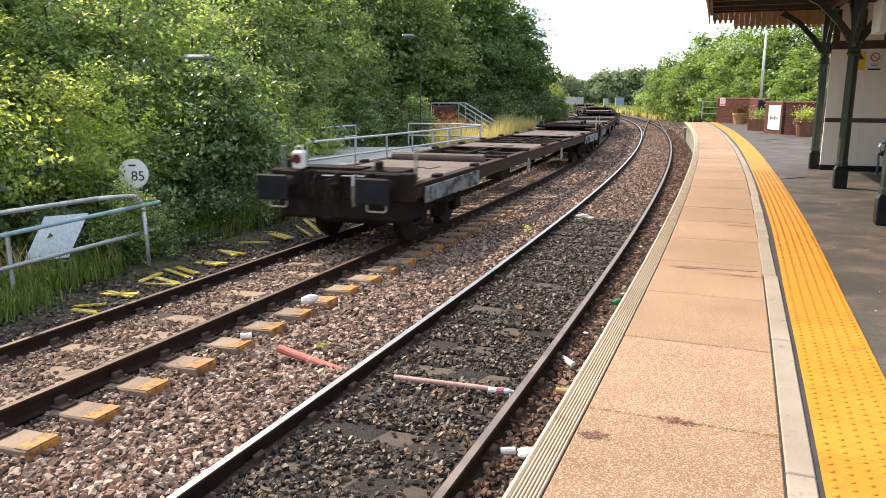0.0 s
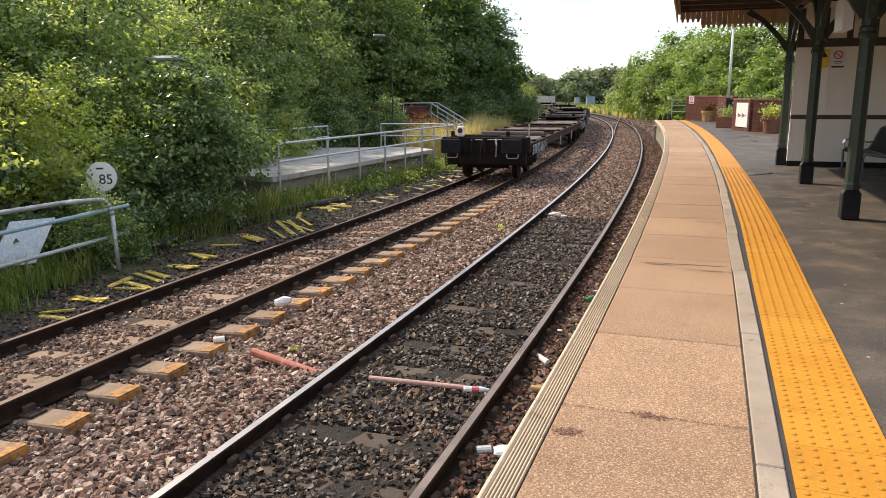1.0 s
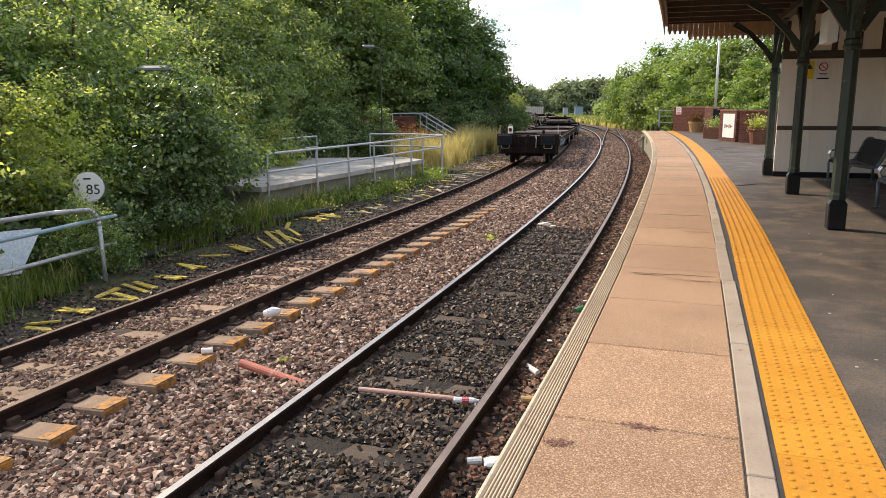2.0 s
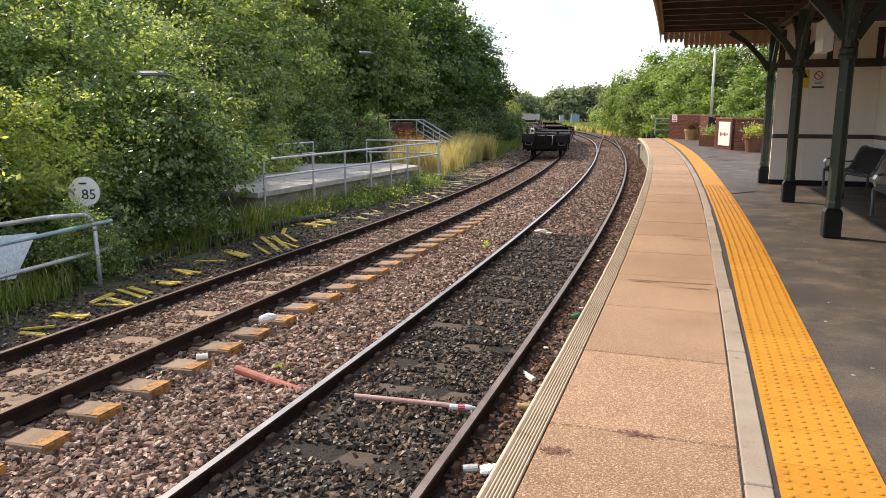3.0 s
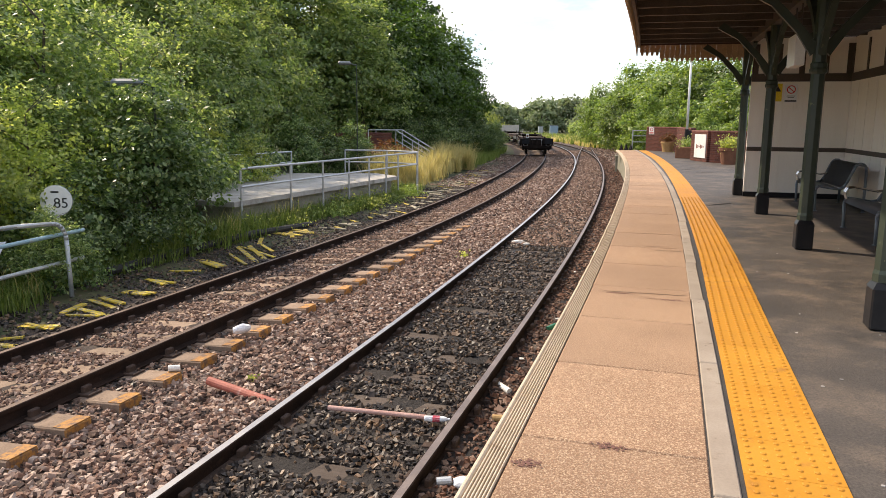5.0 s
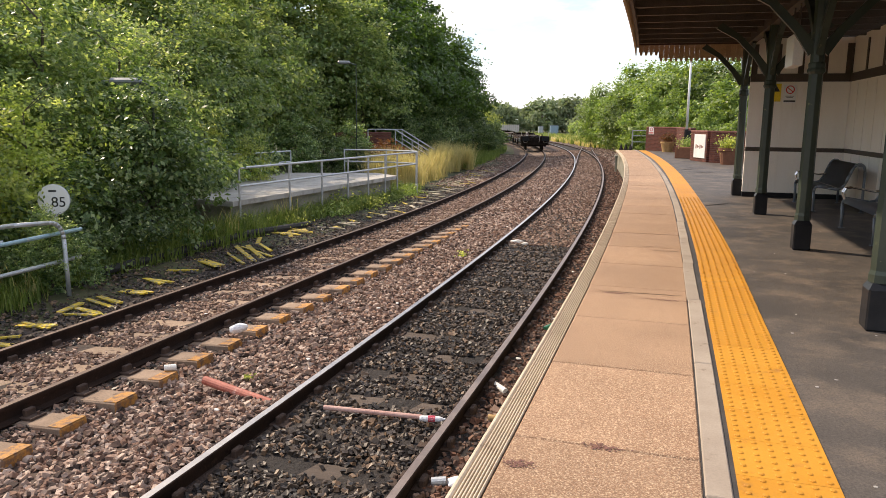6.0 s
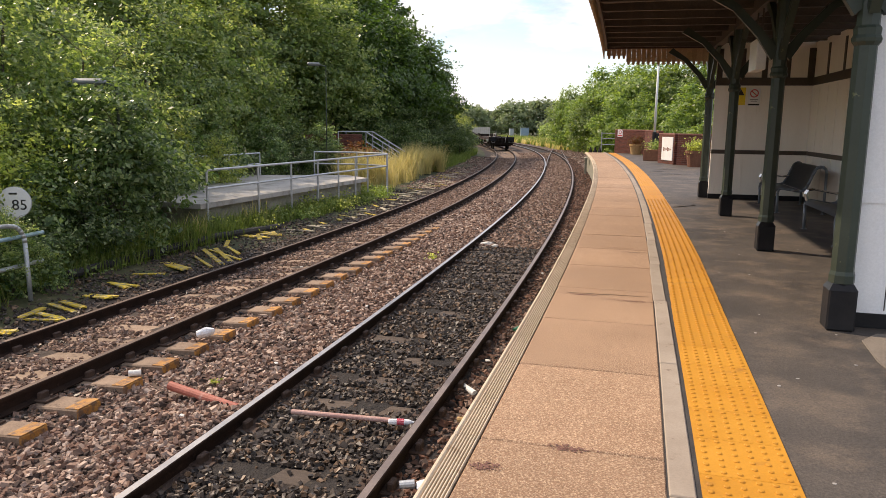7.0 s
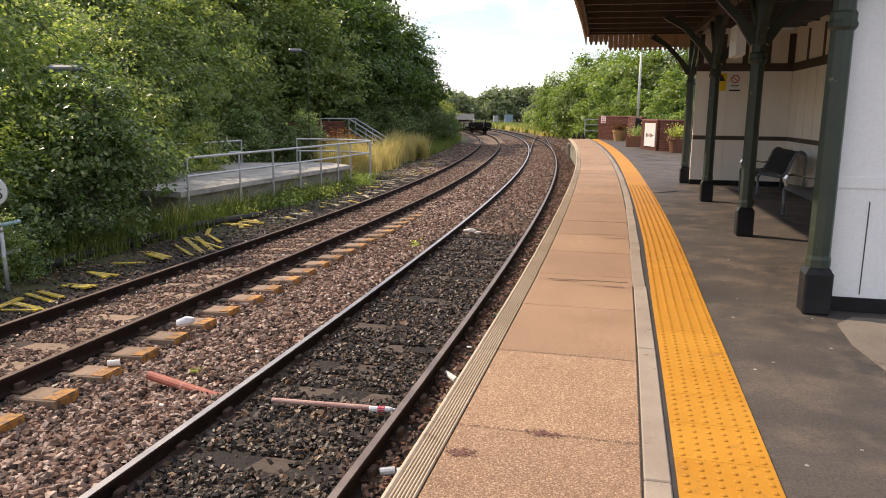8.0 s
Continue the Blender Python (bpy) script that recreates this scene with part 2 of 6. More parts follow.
M = {
    "ground": material("earth and grass", (0.035, 0.045, 0.015), (0.09, 0.085, 0.04), 0.6, 0.95, 0.5, 25, c3=(0.05, 0.09, 0.02), wear=0.9),
    "bed": material("ballast bed", (0.075, 0.05, 0.039), (0.125, 0.086, 0.068), 1.5, 0.95, 1.0, 26, c3=(0.18, 0.13, 0.105), wear=18, bump_dist=0.03),
    "bed_dark": material("oily ballast bed", (0.016, 0.013, 0.012), (0.032, 0.026, 0.023), 1.5, 0.9, 1.0, 26, c3=(0.055, 0.043, 0.035), wear=18, bump_dist=0.03),
    "bed_far": material("ash and ballast bed", (0.045, 0.033, 0.028), (0.08, 0.058, 0.047), 1.2, 0.95, 1.0, 26, c3=(0.12, 0.085, 0.068), wear=16, bump_dist=0.03),
    "stone_mid": two_tone_stone("pinkish brown ballast", [(0.25, 0.162, 0.125), (0.38, 0.268, 0.21), (0.12, 0.077, 0.06), (0.28, 0.205, 0.167), (0.18, 0.105, 0.077), (0.52, 0.40, 0.325), (0.062, 0.043, 0.036), (0.235, 0.14, 0.1)]),
    "stone_dark": two_tone_stone("oil-darkened ballast", [(0.046, 0.035, 0.029), (0.082, 0.063, 0.05), (0.028, 0.023, 0.02), (0.12, 0.09, 0.068), (0.055, 0.042, 0.033), (0.175, 0.112, 0.07)], 0.45),
    "stone_red": two_tone_stone("rust-stained ballast", [(0.15, 0.075, 0.05), (0.10, 0.06, 0.046), (0.20, 0.115, 0.08), (0.06, 0.042, 0.036), (0.27, 0.18, 0.135)]),
    "stone_far": two_tone_stone("brown ballast", [(0.235, 0.15, 0.11), (0.32, 0.218, 0.165), (0.13, 0.086, 0.066), (0.40, 0.29, 0.23), (0.19, 0.115, 0.082)]),
    "slab": material("exposed aggregate paving", (0.25, 0.142, 0.082), (0.335, 0.20, 0.12), 1.3, 0.8, 1.0, 85, c3=(0.64, 0.46, 0.30), wear=125, objrand=0.09, bump_dist=0.008, cut3=(0.48, 0.66), grit=0.4),
    "slab_dark": material("dark stain", (0.16, 0.075, 0.06), (0.20, 0.10, 0.075), 30, 0.85, 0.3, 90),
    "nosing": material("pale ribbed nosing", (0.50, 0.40, 0.29), (0.61, 0.50, 0.38), 2.0, 0.85, 0.3, 70, c3=(0.36, 0.25, 0.17), wear=14, objrand=0.06),
    "groove": material("dirty groove", (0.085, 0.055, 0.035), (0.13, 0.085, 0.055), 4.0, 0.95, 0.3, 60),
    "kerbstrip": material("grey concrete kerb strip", (0.29, 0.235, 0.185), (0.36, 0.30, 0.24), 2.2, 0.85, 0.25, 80, c3=(0.2, 0.15, 0.11), wear=9, objrand=0.1, grit=0.12),
    "asphalt": material("worn asphalt", (0.042, 0.037, 0.034), (0.092, 0.076, 0.064), 0.8, 0.68, 0.7, 75, c3=(0.14, 0.108, 0.083), wear=1.9, spec=0.45, bump_dist=0.008, grit=0.55, cut3=(0.48, 0.66)),
    "tar": material("black bitumen strip", (0.035, 0.033, 0.033), (0.06, 0.055, 0.052), 3, 0.7, 0.4, 90),
    "apron": material("worn grey-brown concrete", (0.16, 0.135, 0.11), (0.22, 0.185, 0.15), 1.5, 0.8, 0.5, 80, c3=(0.10, 0.085, 0.07), wear=4, grit=0.3),
    "chalk": material("pale worn paint", (0.42, 0.40, 0.37), (0.3, 0.28, 0.27), 9, 0.9, 0.2, 90),
    "tactile": material("yellow tactile paving", (0.49, 0.212, 0.017), (0.55, 0.255, 0.024), 1.3, 0.6, 0.15, 70, c3=(0.38, 0.17, 0.028), wear=5, objrand=0.03, grit=0.1),
    "gum": material("old chewing gum", (0.45, 0.42, 0.39), (0.3, 0.28, 0.26), 20, 0.8, 0.1),
    "rail_side": material("rusted rail web", (0.017, 0.0095, 0.007), (0.033, 0.018, 0.0125), 5, 0.85, 0.4, 70, spec=0.2, c3=(0.052, 0.029, 0.02), wear=14),
    "rail_top": material("polished running surface", (0.50, 0.455, 0.43), (0.58, 0.54, 0.51), 3, 0.36, 0.05, 60, metal=0.85, grit=0.1),
    "rail_mid": material("brownish running surface", (0.22, 0.17, 0.145), (0.30, 0.24, 0.21), 3, 0.48, 0.08, 60, metal=0.6, grit=0.15),
    "rail_dull": material("dull brown running surface", (0.11, 0.072, 0.055), (0.16, 0.11, 0.088), 3, 0.55, 0.1, 60, metal=0.3),
    "concrete": material("weathered concrete sleeper", (0.24, 0.165, 0.115), (0.33, 0.24, 0.175), 4, 0.9, 0.5, 60, c3=(0.12, 0.08, 0.06), wear=7, objrand=0.22),
    "sleeper_paint": material("worn orange-yellow paint", (0.47, 0.21, 0.045), (0.54, 0.27, 0.065), 8, 0.7, 0.3, 70, c3=(0.20, 0.115, 0.07), wear=14, objrand=0.25, cut3=(0.44, 0.58)),
    "timber": material("oil-black timber sleeper", (0.075, 0.056, 0.045), (0.12, 0.092, 0.074), 3, 0.9, 0.5, 40, stretch=(1, 8, 1), objrand=0.2),
    "chair_iron": material("rusty chair iron", (0.05, 0.03, 0.022), (0.08, 0.05, 0.036), 12, 0.85, 0.4, 60),
    "yellow_wood": material("flaking yellow boards", (0.62, 0.42, 0.03), (0.70, 0.52, 0.06), 6, 0.7, 0.3, 60, c3=(0.30, 0.26, 0.17), wear=11, objrand=0.22, cut3=(0.48, 0.6)),
    "grey_wood": material("weathered offcuts", (0.42, 0.37, 0.27), (0.32, 0.27, 0.2), 6, 0.8, 0.3, 60, c3=(0.5, 0.40, 0.12), wear=9, objrand=0.2),
    "green_paint": material("dark green paint", (0.030, 0.042, 0.031), (0.044, 0.056, 0.040), 3, 0.45, 0.12, 50, c3=(0.17, 0.18, 0.09), wear=9, cut3=(0.66, 0.70), grit=0.08),
    "black_paint": material("black gloss paint", (0.012, 0.012, 0.014), (0.022, 0.021, 0.022), 4, 0.4, 0.12, 60, c3=(0.14, 0.12, 0.11), wear=10, cut3=(0.68, 0.74), grit=0.08, spec=0.25),
    "brown_beam": material("dark brown timber", (0.06, 0.047, 0.038), (0.09, 0.07, 0.056), 3, 0.6, 0.2, 50),
    "soffit": material("stained soffit boards", (0.17, 0.135, 0.11), (0.23, 0.185, 0.155), 2, 0.7, 0.2, 40),
    "valance": material("cream-brown valance board", (0.46, 0.29, 0.15), (0.53, 0.35, 0.2), 3, 0.6, 0.1, 50, objrand=0.1),
    "fascia": material("dark maroon-brown fascia", (0.055, 0.033, 0.028), (0.08, 0.048, 0.038), 3, 0.55, 0.12, 50),
    "white_wall": material("off-white painted boarding", (0.84, 0.785, 0.71), (0.88, 0.83, 0.76), 1.6, 0.55, 0.08, 60, c3=(0.70, 0.63, 0.54), wear=3.5, cut3=(0.62, 0.82), stretch=(3, 3, 0.4), grit=0.06),
    "white_bright": material("fresh white paint", (0.82, 0.82, 0.83), (0.86, 0.86, 0.86), 2, 0.5, 0.05, 60, c3=(0.66, 0.65, 0.64), wear=4, cut3=(0.66, 0.8), grit=0.08),
    "roof": material("slate roof", (0.10, 0.10, 0.11), (0.15, 0.15, 0.16), 3, 0.8, 0.3, 40),
    "steel_seat": material("dark blue-grey perforated steel", (0.14, 0.16, 0.185), (0.18, 0.20, 0.225), 6, 0.34, 0.1, 300, metal=0.2, grit=0.08),
    "chrome": material("bright bent tube", (0.6, 0.6, 0.6), (0.7, 0.7, 0.7), 8, 0.2, 0, metal=1.0),
    "brick": material("red-brown brick", (0.105, 0.034, 0.025), (0.16, 0.055, 0.038), 14, 0.85, 0.4, 60, island=0.25, objrand=0.2),
    "mortar": material("grey mortar", (0.14, 0.10, 0.085), (0.19, 0.14, 0.12), 10, 0.95, 0.3, 60),
    "coping": material("brick coping", (0.16, 0.07, 0.055), (0.22, 0.10, 0.08), 9, 0.85, 0.3, 60, objrand=0.15),
    "galv": material("galvanised tube", (0.42, 0.44, 0.46), (0.54, 0.56, 0.58), 6, 0.45, 0.1, 60, metal=0.6),
    "blue_tube": material("blue-grey painted tube", (0.24, 0.38, 0.46), (0.32, 0.46, 0.53), 6, 0.4, 0.1, 60, c3=(0.45, 0.46, 0.44), wear=7, metal=0.2),
    "deck": material("pale concrete deck", (0.36, 0.345, 0.32), (0.46, 0.44, 0.41), 1.2, 0.9, 0.3, 50, c3=(0.24, 0.225, 0.19), wear=2.2, cut3=(0.5, 0.7)),
    "deck_side": material("mossy concrete edge", (0.22, 0.21, 0.16), (0.32, 0.30, 0.24), 2.5, 0.95, 0.4, 40, c3=(0.10, 0.12, 0.05), wear=4),
    "pipe_red": material("faded red plastic pipe", (0.34, 0.095, 0.065), (0.42, 0.14, 0.10), 5, 0.6, 0.1, 60, c3=(0.5, 0.3, 0.25), wear=7),
    "pole_pink": material("weathered pinkish pole", (0.48, 0.28, 0.24), (0.56, 0.37, 0.32), 5, 0.6, 0.1, 60, c3=(0.62, 0.52, 0.47), wear=9),
    "plastic_white": material("white plastic film", (0.78, 0.79, 0.82), (0.86, 0.87, 0.9), 9, 0.35, 0.3, 40),
    "label_red": material("red label", (0.55, 0.05, 0.09), (0.6, 0.07, 0.1), 9, 0.4, 0),
    "can_green": material("green can", (0.05, 0.22, 0.12), (0.06, 0.26, 0.15), 9, 0.35, 0, metal=0.4),
    "paper": material("pale litter", (0.7, 0.68, 0.63), (0.8, 0.78, 0.74), 12, 0.8, 0.2),
    "wagon": material("black-brown wagon steel", c1=(0.012, 0.009, 0.008), c2=(0.024, 0.017, 0.014), scale=2.5, rough=0.8, bump=0.3, fine=40, spec=0.15, c3=(0.06, 0.034, 0.025), wear=5, cut3=(0.58, 0.78)),
    "wagon_deck": material("rusty wagon deck", (0.12, 0.09, 0.077), (0.17, 0.13, 0.112), 2.0, 0.8, 0.3, 40, c3=(0.07, 0.043, 0.032), wear=4),
    "wagon_rust": material("dark red-brown wagon frame", (0.032, 0.018, 0.014), (0.055, 0.031, 0.023), 2.0, 0.75, 0.3, 40, c3=(0.09, 0.06, 0.048), wear=5, spec=0.2),
    "wagon_pale": material("scuffed pale blue-grey panel", (0.19, 0.23, 0.25), (0.28, 0.33, 0.35), 3.0, 0.7, 0.2, 40, c3=(0.05, 0.04, 0.035), wear=4, cut3=(0.46, 0.58)),
    "buffer": material("greased dark buffer face", (0.010, 0.011, 0.014), (0.017, 0.019, 0.023), 5, 0.6, 0.2, 40, spec=0.15),
    "iron_bright": material("worn bright iron", (0.35, 0.34, 0.33), (0.45, 0.44, 0.42), 6, 0.4, 0.1, metal=0.7),
    "wheel": material("dark wheel steel", (0.014, 0.011, 0.010), (0.026, 0.021, 0.018), 5, 0.75, 0.2, spec=0.2),
    "lamp_white": material("white tail lamp case", (0.72, 0.71, 0.68), (0.8, 0.79, 0.76), 8, 0.5, 0.05, grit=0.08),
    "lamp_red": material("red tail lamp lens", (0.10, 0.02, 0.02), (0.14, 0.03, 0.03), 8, 0.2, 0),
    "sign_white": material("white sign face", (0.74, 0.74, 0.73), (0.8, 0.8, 0.79), 3, 0.45, 0.03, grit=0.08),
    "sign_red": material("red sign print", (0.55, 0.04, 0.05), (0.6, 0.05, 0.06), 5, 0.5, 0),
    "sign_yellow": material("yellow sign print", (0.75, 0.55, 0.03), (0.8, 0.6, 0.04), 5, 0.5, 0),
    "ink": material("black print", (0.02, 0.02, 0.02), (0.03, 0.03, 0.03), 5, 0.6, 0),
    "lantern": material("grey lantern case", (0.17, 0.185, 0.20), (0.23, 0.245, 0.26), 5, 0.4, 0.05, metal=0.3),
    "post_white": material("pale painted post", (0.62, 0.64, 0.63), (0.72, 0.73, 0.72), 4, 0.5, 0.05, grit=0.08),
    "bark": material("grey-brown bark", (0.07, 0.055, 0.042), (0.12, 0.098, 0.075), 8, 0.95, 0.6, 30, stretch=(1, 1, 0.25)),
    "terracotta": material("dull terracotta planter", (0.15, 0.065, 0.038), (0.20, 0.09, 0.052), 5, 0.85, 0.2, 50),
    "basket": material("tan planter", (0.42, 0.26, 0.11), (0.5, 0.33, 0.15), 9, 0.85, 0.3, 50),
    "soil": material("dark soil", (0.03, 0.022, 0.016), (0.05, 0.038, 0.028), 20, 0.95, 0.5),
    "cabinet_grey": material("grey equipment cabinet", (0.34, 0.37, 0.38), (0.42, 0.45, 0.46), 4, 0.5, 0.05),
    "cabinet_blue": material("blue-grey equipment cabinet", (0.22, 0.32, 0.40), (0.28, 0.38, 0.46), 4, 0.5, 0.05),
    "far_wall": material("pale distant fence", (0.46, 0.42, 0.38), (0.54, 0.5, 0.46), 3, 0.9, 0.1),
    "cable": material("black cable trough", (0.03, 0.03, 0.03), (0.06, 0.055, 0.05), 4, 0.8, 0.3),
    "sheet": material("pale blue sheet", (0.58, 0.66, 0.74), (0.68, 0.75, 0.82), 2, 0.3, 0.05, 30),
    # palest tone of the next two is painted on as leaves catching sun
    "leaf_a": leaf_material("mid green leaf", [(0.062, 0.112, 0.038), (0.17, 0.245, 0.085), (0.30, 0.365, 0.16), (0.105, 0.175, 0.06), (0.43, 0.48, 0.27)], (2.3, 2.15, 1.1), 0.32, 0.47),
    "leaf_b": leaf_material("yellow-green leaf", [(0.12, 0.175, 0.05), (0.29, 0.35, 0.11), (0.40, 0.45, 0.18), (0.165, 0.225, 0.07), (0.48, 0.52, 0.28)], (2.35, 2.15, 1.05), 0.36, 0.58),
    "leaf_e": leaf_material("fresh green leaf", [(0.065, 0.115, 0.03), (0.155, 0.225, 0.06), (0.24, 0.305, 0.10), (0.10, 0.165, 0.042)], (2.1, 2.1, 0.85), 0.40, 0.34),
    "leaf_c": leaf_material("deep green leaf", [(0.034, 0.066, 0.017), (0.06, 0.105, 0.026), (0.10, 0.16, 0.042), (0.045, 0.085, 0.022)], (2.0, 2.1, 0.75), 0.36, 0.34),
    # pale last tone painted in as glints on glossy leaves
    "leaf_d": leaf_material("blue-green leaf", [(0.04, 0.073, 0.028), (0.08, 0.128, 0.046), (0.14, 0.195, 0.08), (0.31, 0.36, 0.2)], (2.0, 2.1, 0.95), 0.28, 0.38),
    # distance haze is mixed into these pale greyish tones
    "leaf_far": leaf_material("far leaf paled for haze", [(0.15, 0.20, 0.10), (0.21, 0.245, 0.15), (0.25, 0.28, 0.17)], (1.4, 1.5, 1.0), 0.8, 0.35),
    "leaf_red": leaf_material("reddish leaf", [(0.14, 0.06, 0.025), (0.20, 0.10, 0.04), (0.10, 0.09, 0.03)], (1.5, 1.2, 0.8)),
    "grass_green": leaf_material("green grass", [(0.07, 0.115, 0.025), (0.12, 0.17, 0.04), (0.17, 0.215, 0.06), (0.22, 0.245, 0.085)], (1.6, 1.6, 0.8), 0.5, 0.42),
    "grass_blond": leaf_material("dry seeding grass", [(0.52, 0.44, 0.20), (0.66, 0.57, 0.31), (0.40, 0.38, 0.15)], (1.4, 1.35, 0.9), 0.55, 0.5),
}

# ---- plan: u metres outward from the camera's arc, s metres along it ----
CX, CY = -335.0, 86.0
RC = math.hypot(CX, CY)
A0 = math.atan2(-CY, -CX)


def bend(s):
    """The curve tightens past the platform's end."""
    return -0.0006 * np.maximum(0.0, np.asarray(s, float) - 52.0) ** 2


def S(u, s, z=0.0):
    a = A0 + s / RC
    u = u + float(bend(s))
    return Vector((CX + (RC + u) * math.cos(a), CY + (RC + u) * math.sin(a), z))


FAR_S = np.array([-20.0, 4.0, 9.0, 12.0, 14.0, 17.0, 22.0, 30.0, 36.0, 47.0, 58.0, 80.0, 130.0])
FAR_U = np.array([-0.28, -0.28, -0.265, -0.20, -0.14, -0.05, 0.035, 0.045, 0.01, -0.06, -0.14, -0.30, -0.30])


def far_du(s):
    """How far the siding stands off its own arc: it draws in towards the running line beyond the deck."""
    s = np.asarray(s, float)
    return sum(np.interp(s + k, FAR_S, FAR_U) for k in (-2.0, -1.0, 0.0, 1.0, 2.0)) / 5


def warp(u, s):
    """Carries the ground west of the middle heap along with the siding."""
    return u + bend(s) + far_du(s) * np.clip((-4.0 - np.asarray(u)) / 0.5, 0, 1)


def at(u, s, z=0.0, turn=0.0, rx=0.0, ry=0.0):
    """Pose on the arc: local x outward, local y along the line."""
    p = S(u, s, z)
    return pose(p.x, p.y, p.z, rx, ry, math.degrees(A0 + s / RC) + turn)


def mesh_of(name, bm, mats):
    me = bpy.data.meshes.new(name)
    bmesh.ops.recalc_face_normals(bm, faces=bm.faces)
    bm.to_mesh(me)
    bm.free()
    for m in (mats if isinstance(mats, (list, tuple)) else [mats]):
        me.materials.append(m)
    return me


def part(name, bm, mat, parent=None, label="", m=None, smooth=False):
    me = mesh_of(name, bm, mat)
    if smooth:
        for p in me.polygons:
            p.use_smooth = True
    ob = new(name, me)
    ob.parent = parent
    if m is not None:
        ob.matrix_basis = m
    return tagged(ob, label)


def piece(name, me, parent, m):
    ob = new(name, me)
    ob.parent, ob.matrix_basis = parent, m
    return ob


def empty(name, label, category, m=None, group="", kind=""):
    ob = new(name)
    ob.empty_display_size = 0.1
    if m is not None:
        ob.matrix_basis = m
    return tagged(ob, label, category, group, kind)


def box(bm, c, size, turn=None, mat=0, bevel=0.0):
    r = bmesh.ops.create_cube(bm, size=1.0)
    vs = r["verts"]
    m = Matrix.Translation(c) @ (turn if turn is not None else Matrix()) @ Matrix.Diagonal((*size, 1))
    bmesh.ops.transform(bm, matrix=m, verts=vs)
    fs = {f for v in vs for f in v.link_faces}
    for f in fs:
        f.material_index = mat
    if bevel:
        bmesh.ops.bevel(bm, geom=list({e for v in vs for e in v.link_edges}), offset=bevel, segments=1, affect="EDGES")
    return vs


def tube(bm, p0, p1, r0, r1=None, n=8, mat=0, caps=True):
    p0, p1 = Vector(p0), Vector(p1)
    r1 = r0 if r1 is None else r1
    q = (p1 - p0).to_track_quat("Z", "Y").to_matrix()
    rings = []
    for p, r in ((p0, r0), (p1, r1)):
        rings.append([bm.verts.new(p + q @ Vector((r * math.cos(i * 2 * math.pi / n), r * math.sin(i * 2 * math.pi / n), 0))) for i in range(n)])
    for i in range(n):
        f = bm.faces.new((rings[0][i], rings[0][(i + 1) % n], rings[1][(i + 1) % n], rings[1][i]))
        f.material_index = mat
    if caps:
        for ring in rings:
            bm.faces.new(ring).material_index = mat


def pipe_run(bm, pts, r, n=8, mat=0):
    for a, b in zip(pts, pts[1:]):
        tube(bm, a, b, r, r, n, mat)


def sweep(bm, prof, s0, s1, step=1.0, mat=0, closed=True, du=None, mats=None):
    """A (u, z) outline carried along the arc from s0 to s1."""
    n = max(1, int(math.ceil((s1 - s0) / step)))
    rings = []
    for k in range(n + 1):
        s = s0 + (s1 - s0) * k / n
        o = du(s) if du else 0.0
        rings.append([bm.verts.new(S(u + o, s, z)) for u, z in prof])
    m = len(prof)
    for a, b in zip(rings, rings[1:]):
        for i in range(m if closed else m - 1):
            f = bm.faces.new((a[i], a[(i + 1) % m], b[(i + 1) % m], b[i]))
            f.material_index = mats[i] if mats else mat
    if closed:
        bm.faces.new(rings[0])
        bm.faces.new(rings[-1])


def rect(u0, u1, z0, z1):
    return [(u0, z0), (u1, z0), (u1, z1), (u0, z1)]


def lathe(bm, prof, n=12, centre=(0, 0, 0), mat=0):
    """(r, z) outline turned about z."""
    c = Vector(centre)
    rings = [[bm.verts.new(c + Vector((r * math.cos(i * 2 * math.pi / n), r * math.sin(i * 2 * math.pi / n), z))) for i in range(n)] for r, z in prof]
    for a, b in zip(rings, rings[1:]):
        for i in range(n):
            bm.faces.new((a[i], a[(i + 1) % n], b[(i + 1) % n], b[i])).material_index = mat
    bm.faces.new(rings[0]).material_index = mat
    bm.faces.new(rings[-1]).material_index = mat


def raw_mesh(name, verts, quads, mat):
    """A mesh from numpy arrays; quads is n by 3 or n by 4."""
    me = bpy.data.meshes.new(name)
    k = quads.shape[1]
    me.vertices.add(len(verts))
    me.vertices.foreach_set("co", np.ascontiguousarray(verts, dtype=np.float32).ravel())
    me.loops.add(quads.size)
    me.loops.foreach_set("vertex_index", np.ascontiguousarray(quads, dtype=np.int32).ravel())
    me.polygons.add(len(quads))
    me.polygons.foreach_set("loop_start", np.arange(0, quads.size, k, dtype=np.int32))
    me.polygons.foreach_set("loop_total", np.full(len(quads), k, dtype=np.int32))
    me.polygons.foreach_set("use_smooth", np.zeros(len(quads), dtype=bool))
    me.update(calc_edges=True)
    me.validate()
    me.materials.append(mat)
    return me


RNG = np.random.default_rng(7)

# ---- ground ----


def bed_height(u, s):
    """Height of the ballast: heaped between the tracks, level inside them, falling to the verge."""
    pts = [(-60.0, -0.7), (-14.0, -0.85), (-11.0, -1.0), (-8.8, -1.12), (-7.4, -1.17), (-6.9, -1.16), (-6.5, -1.14), (-5.2, -1.10), (-4.75, -1.135), (-4.5, -1.165), (-4.3, -1.13), (-3.9, -1.03), (-3.45, -1.0),
           (-3.05, -1.015), (-2.4, -1.02), (-1.75, -1.015), (-1.4, -1.03), (-0.9, -1.05), (4.0, -1.12), (60.0, -0.9)]
    us, zs = zip(*pts)
    # the sleeper ends stand bare near the deck and are buried beyond it
    fill = 0.07 * np.clip((np.asarray(s) - 13.0) / 6.0, 0, 1) * np.clip(1 - np.abs(np.asarray(u) + 4.6) / 0.5, 0, 1)
    return np.interp(u, us, zs) + fill


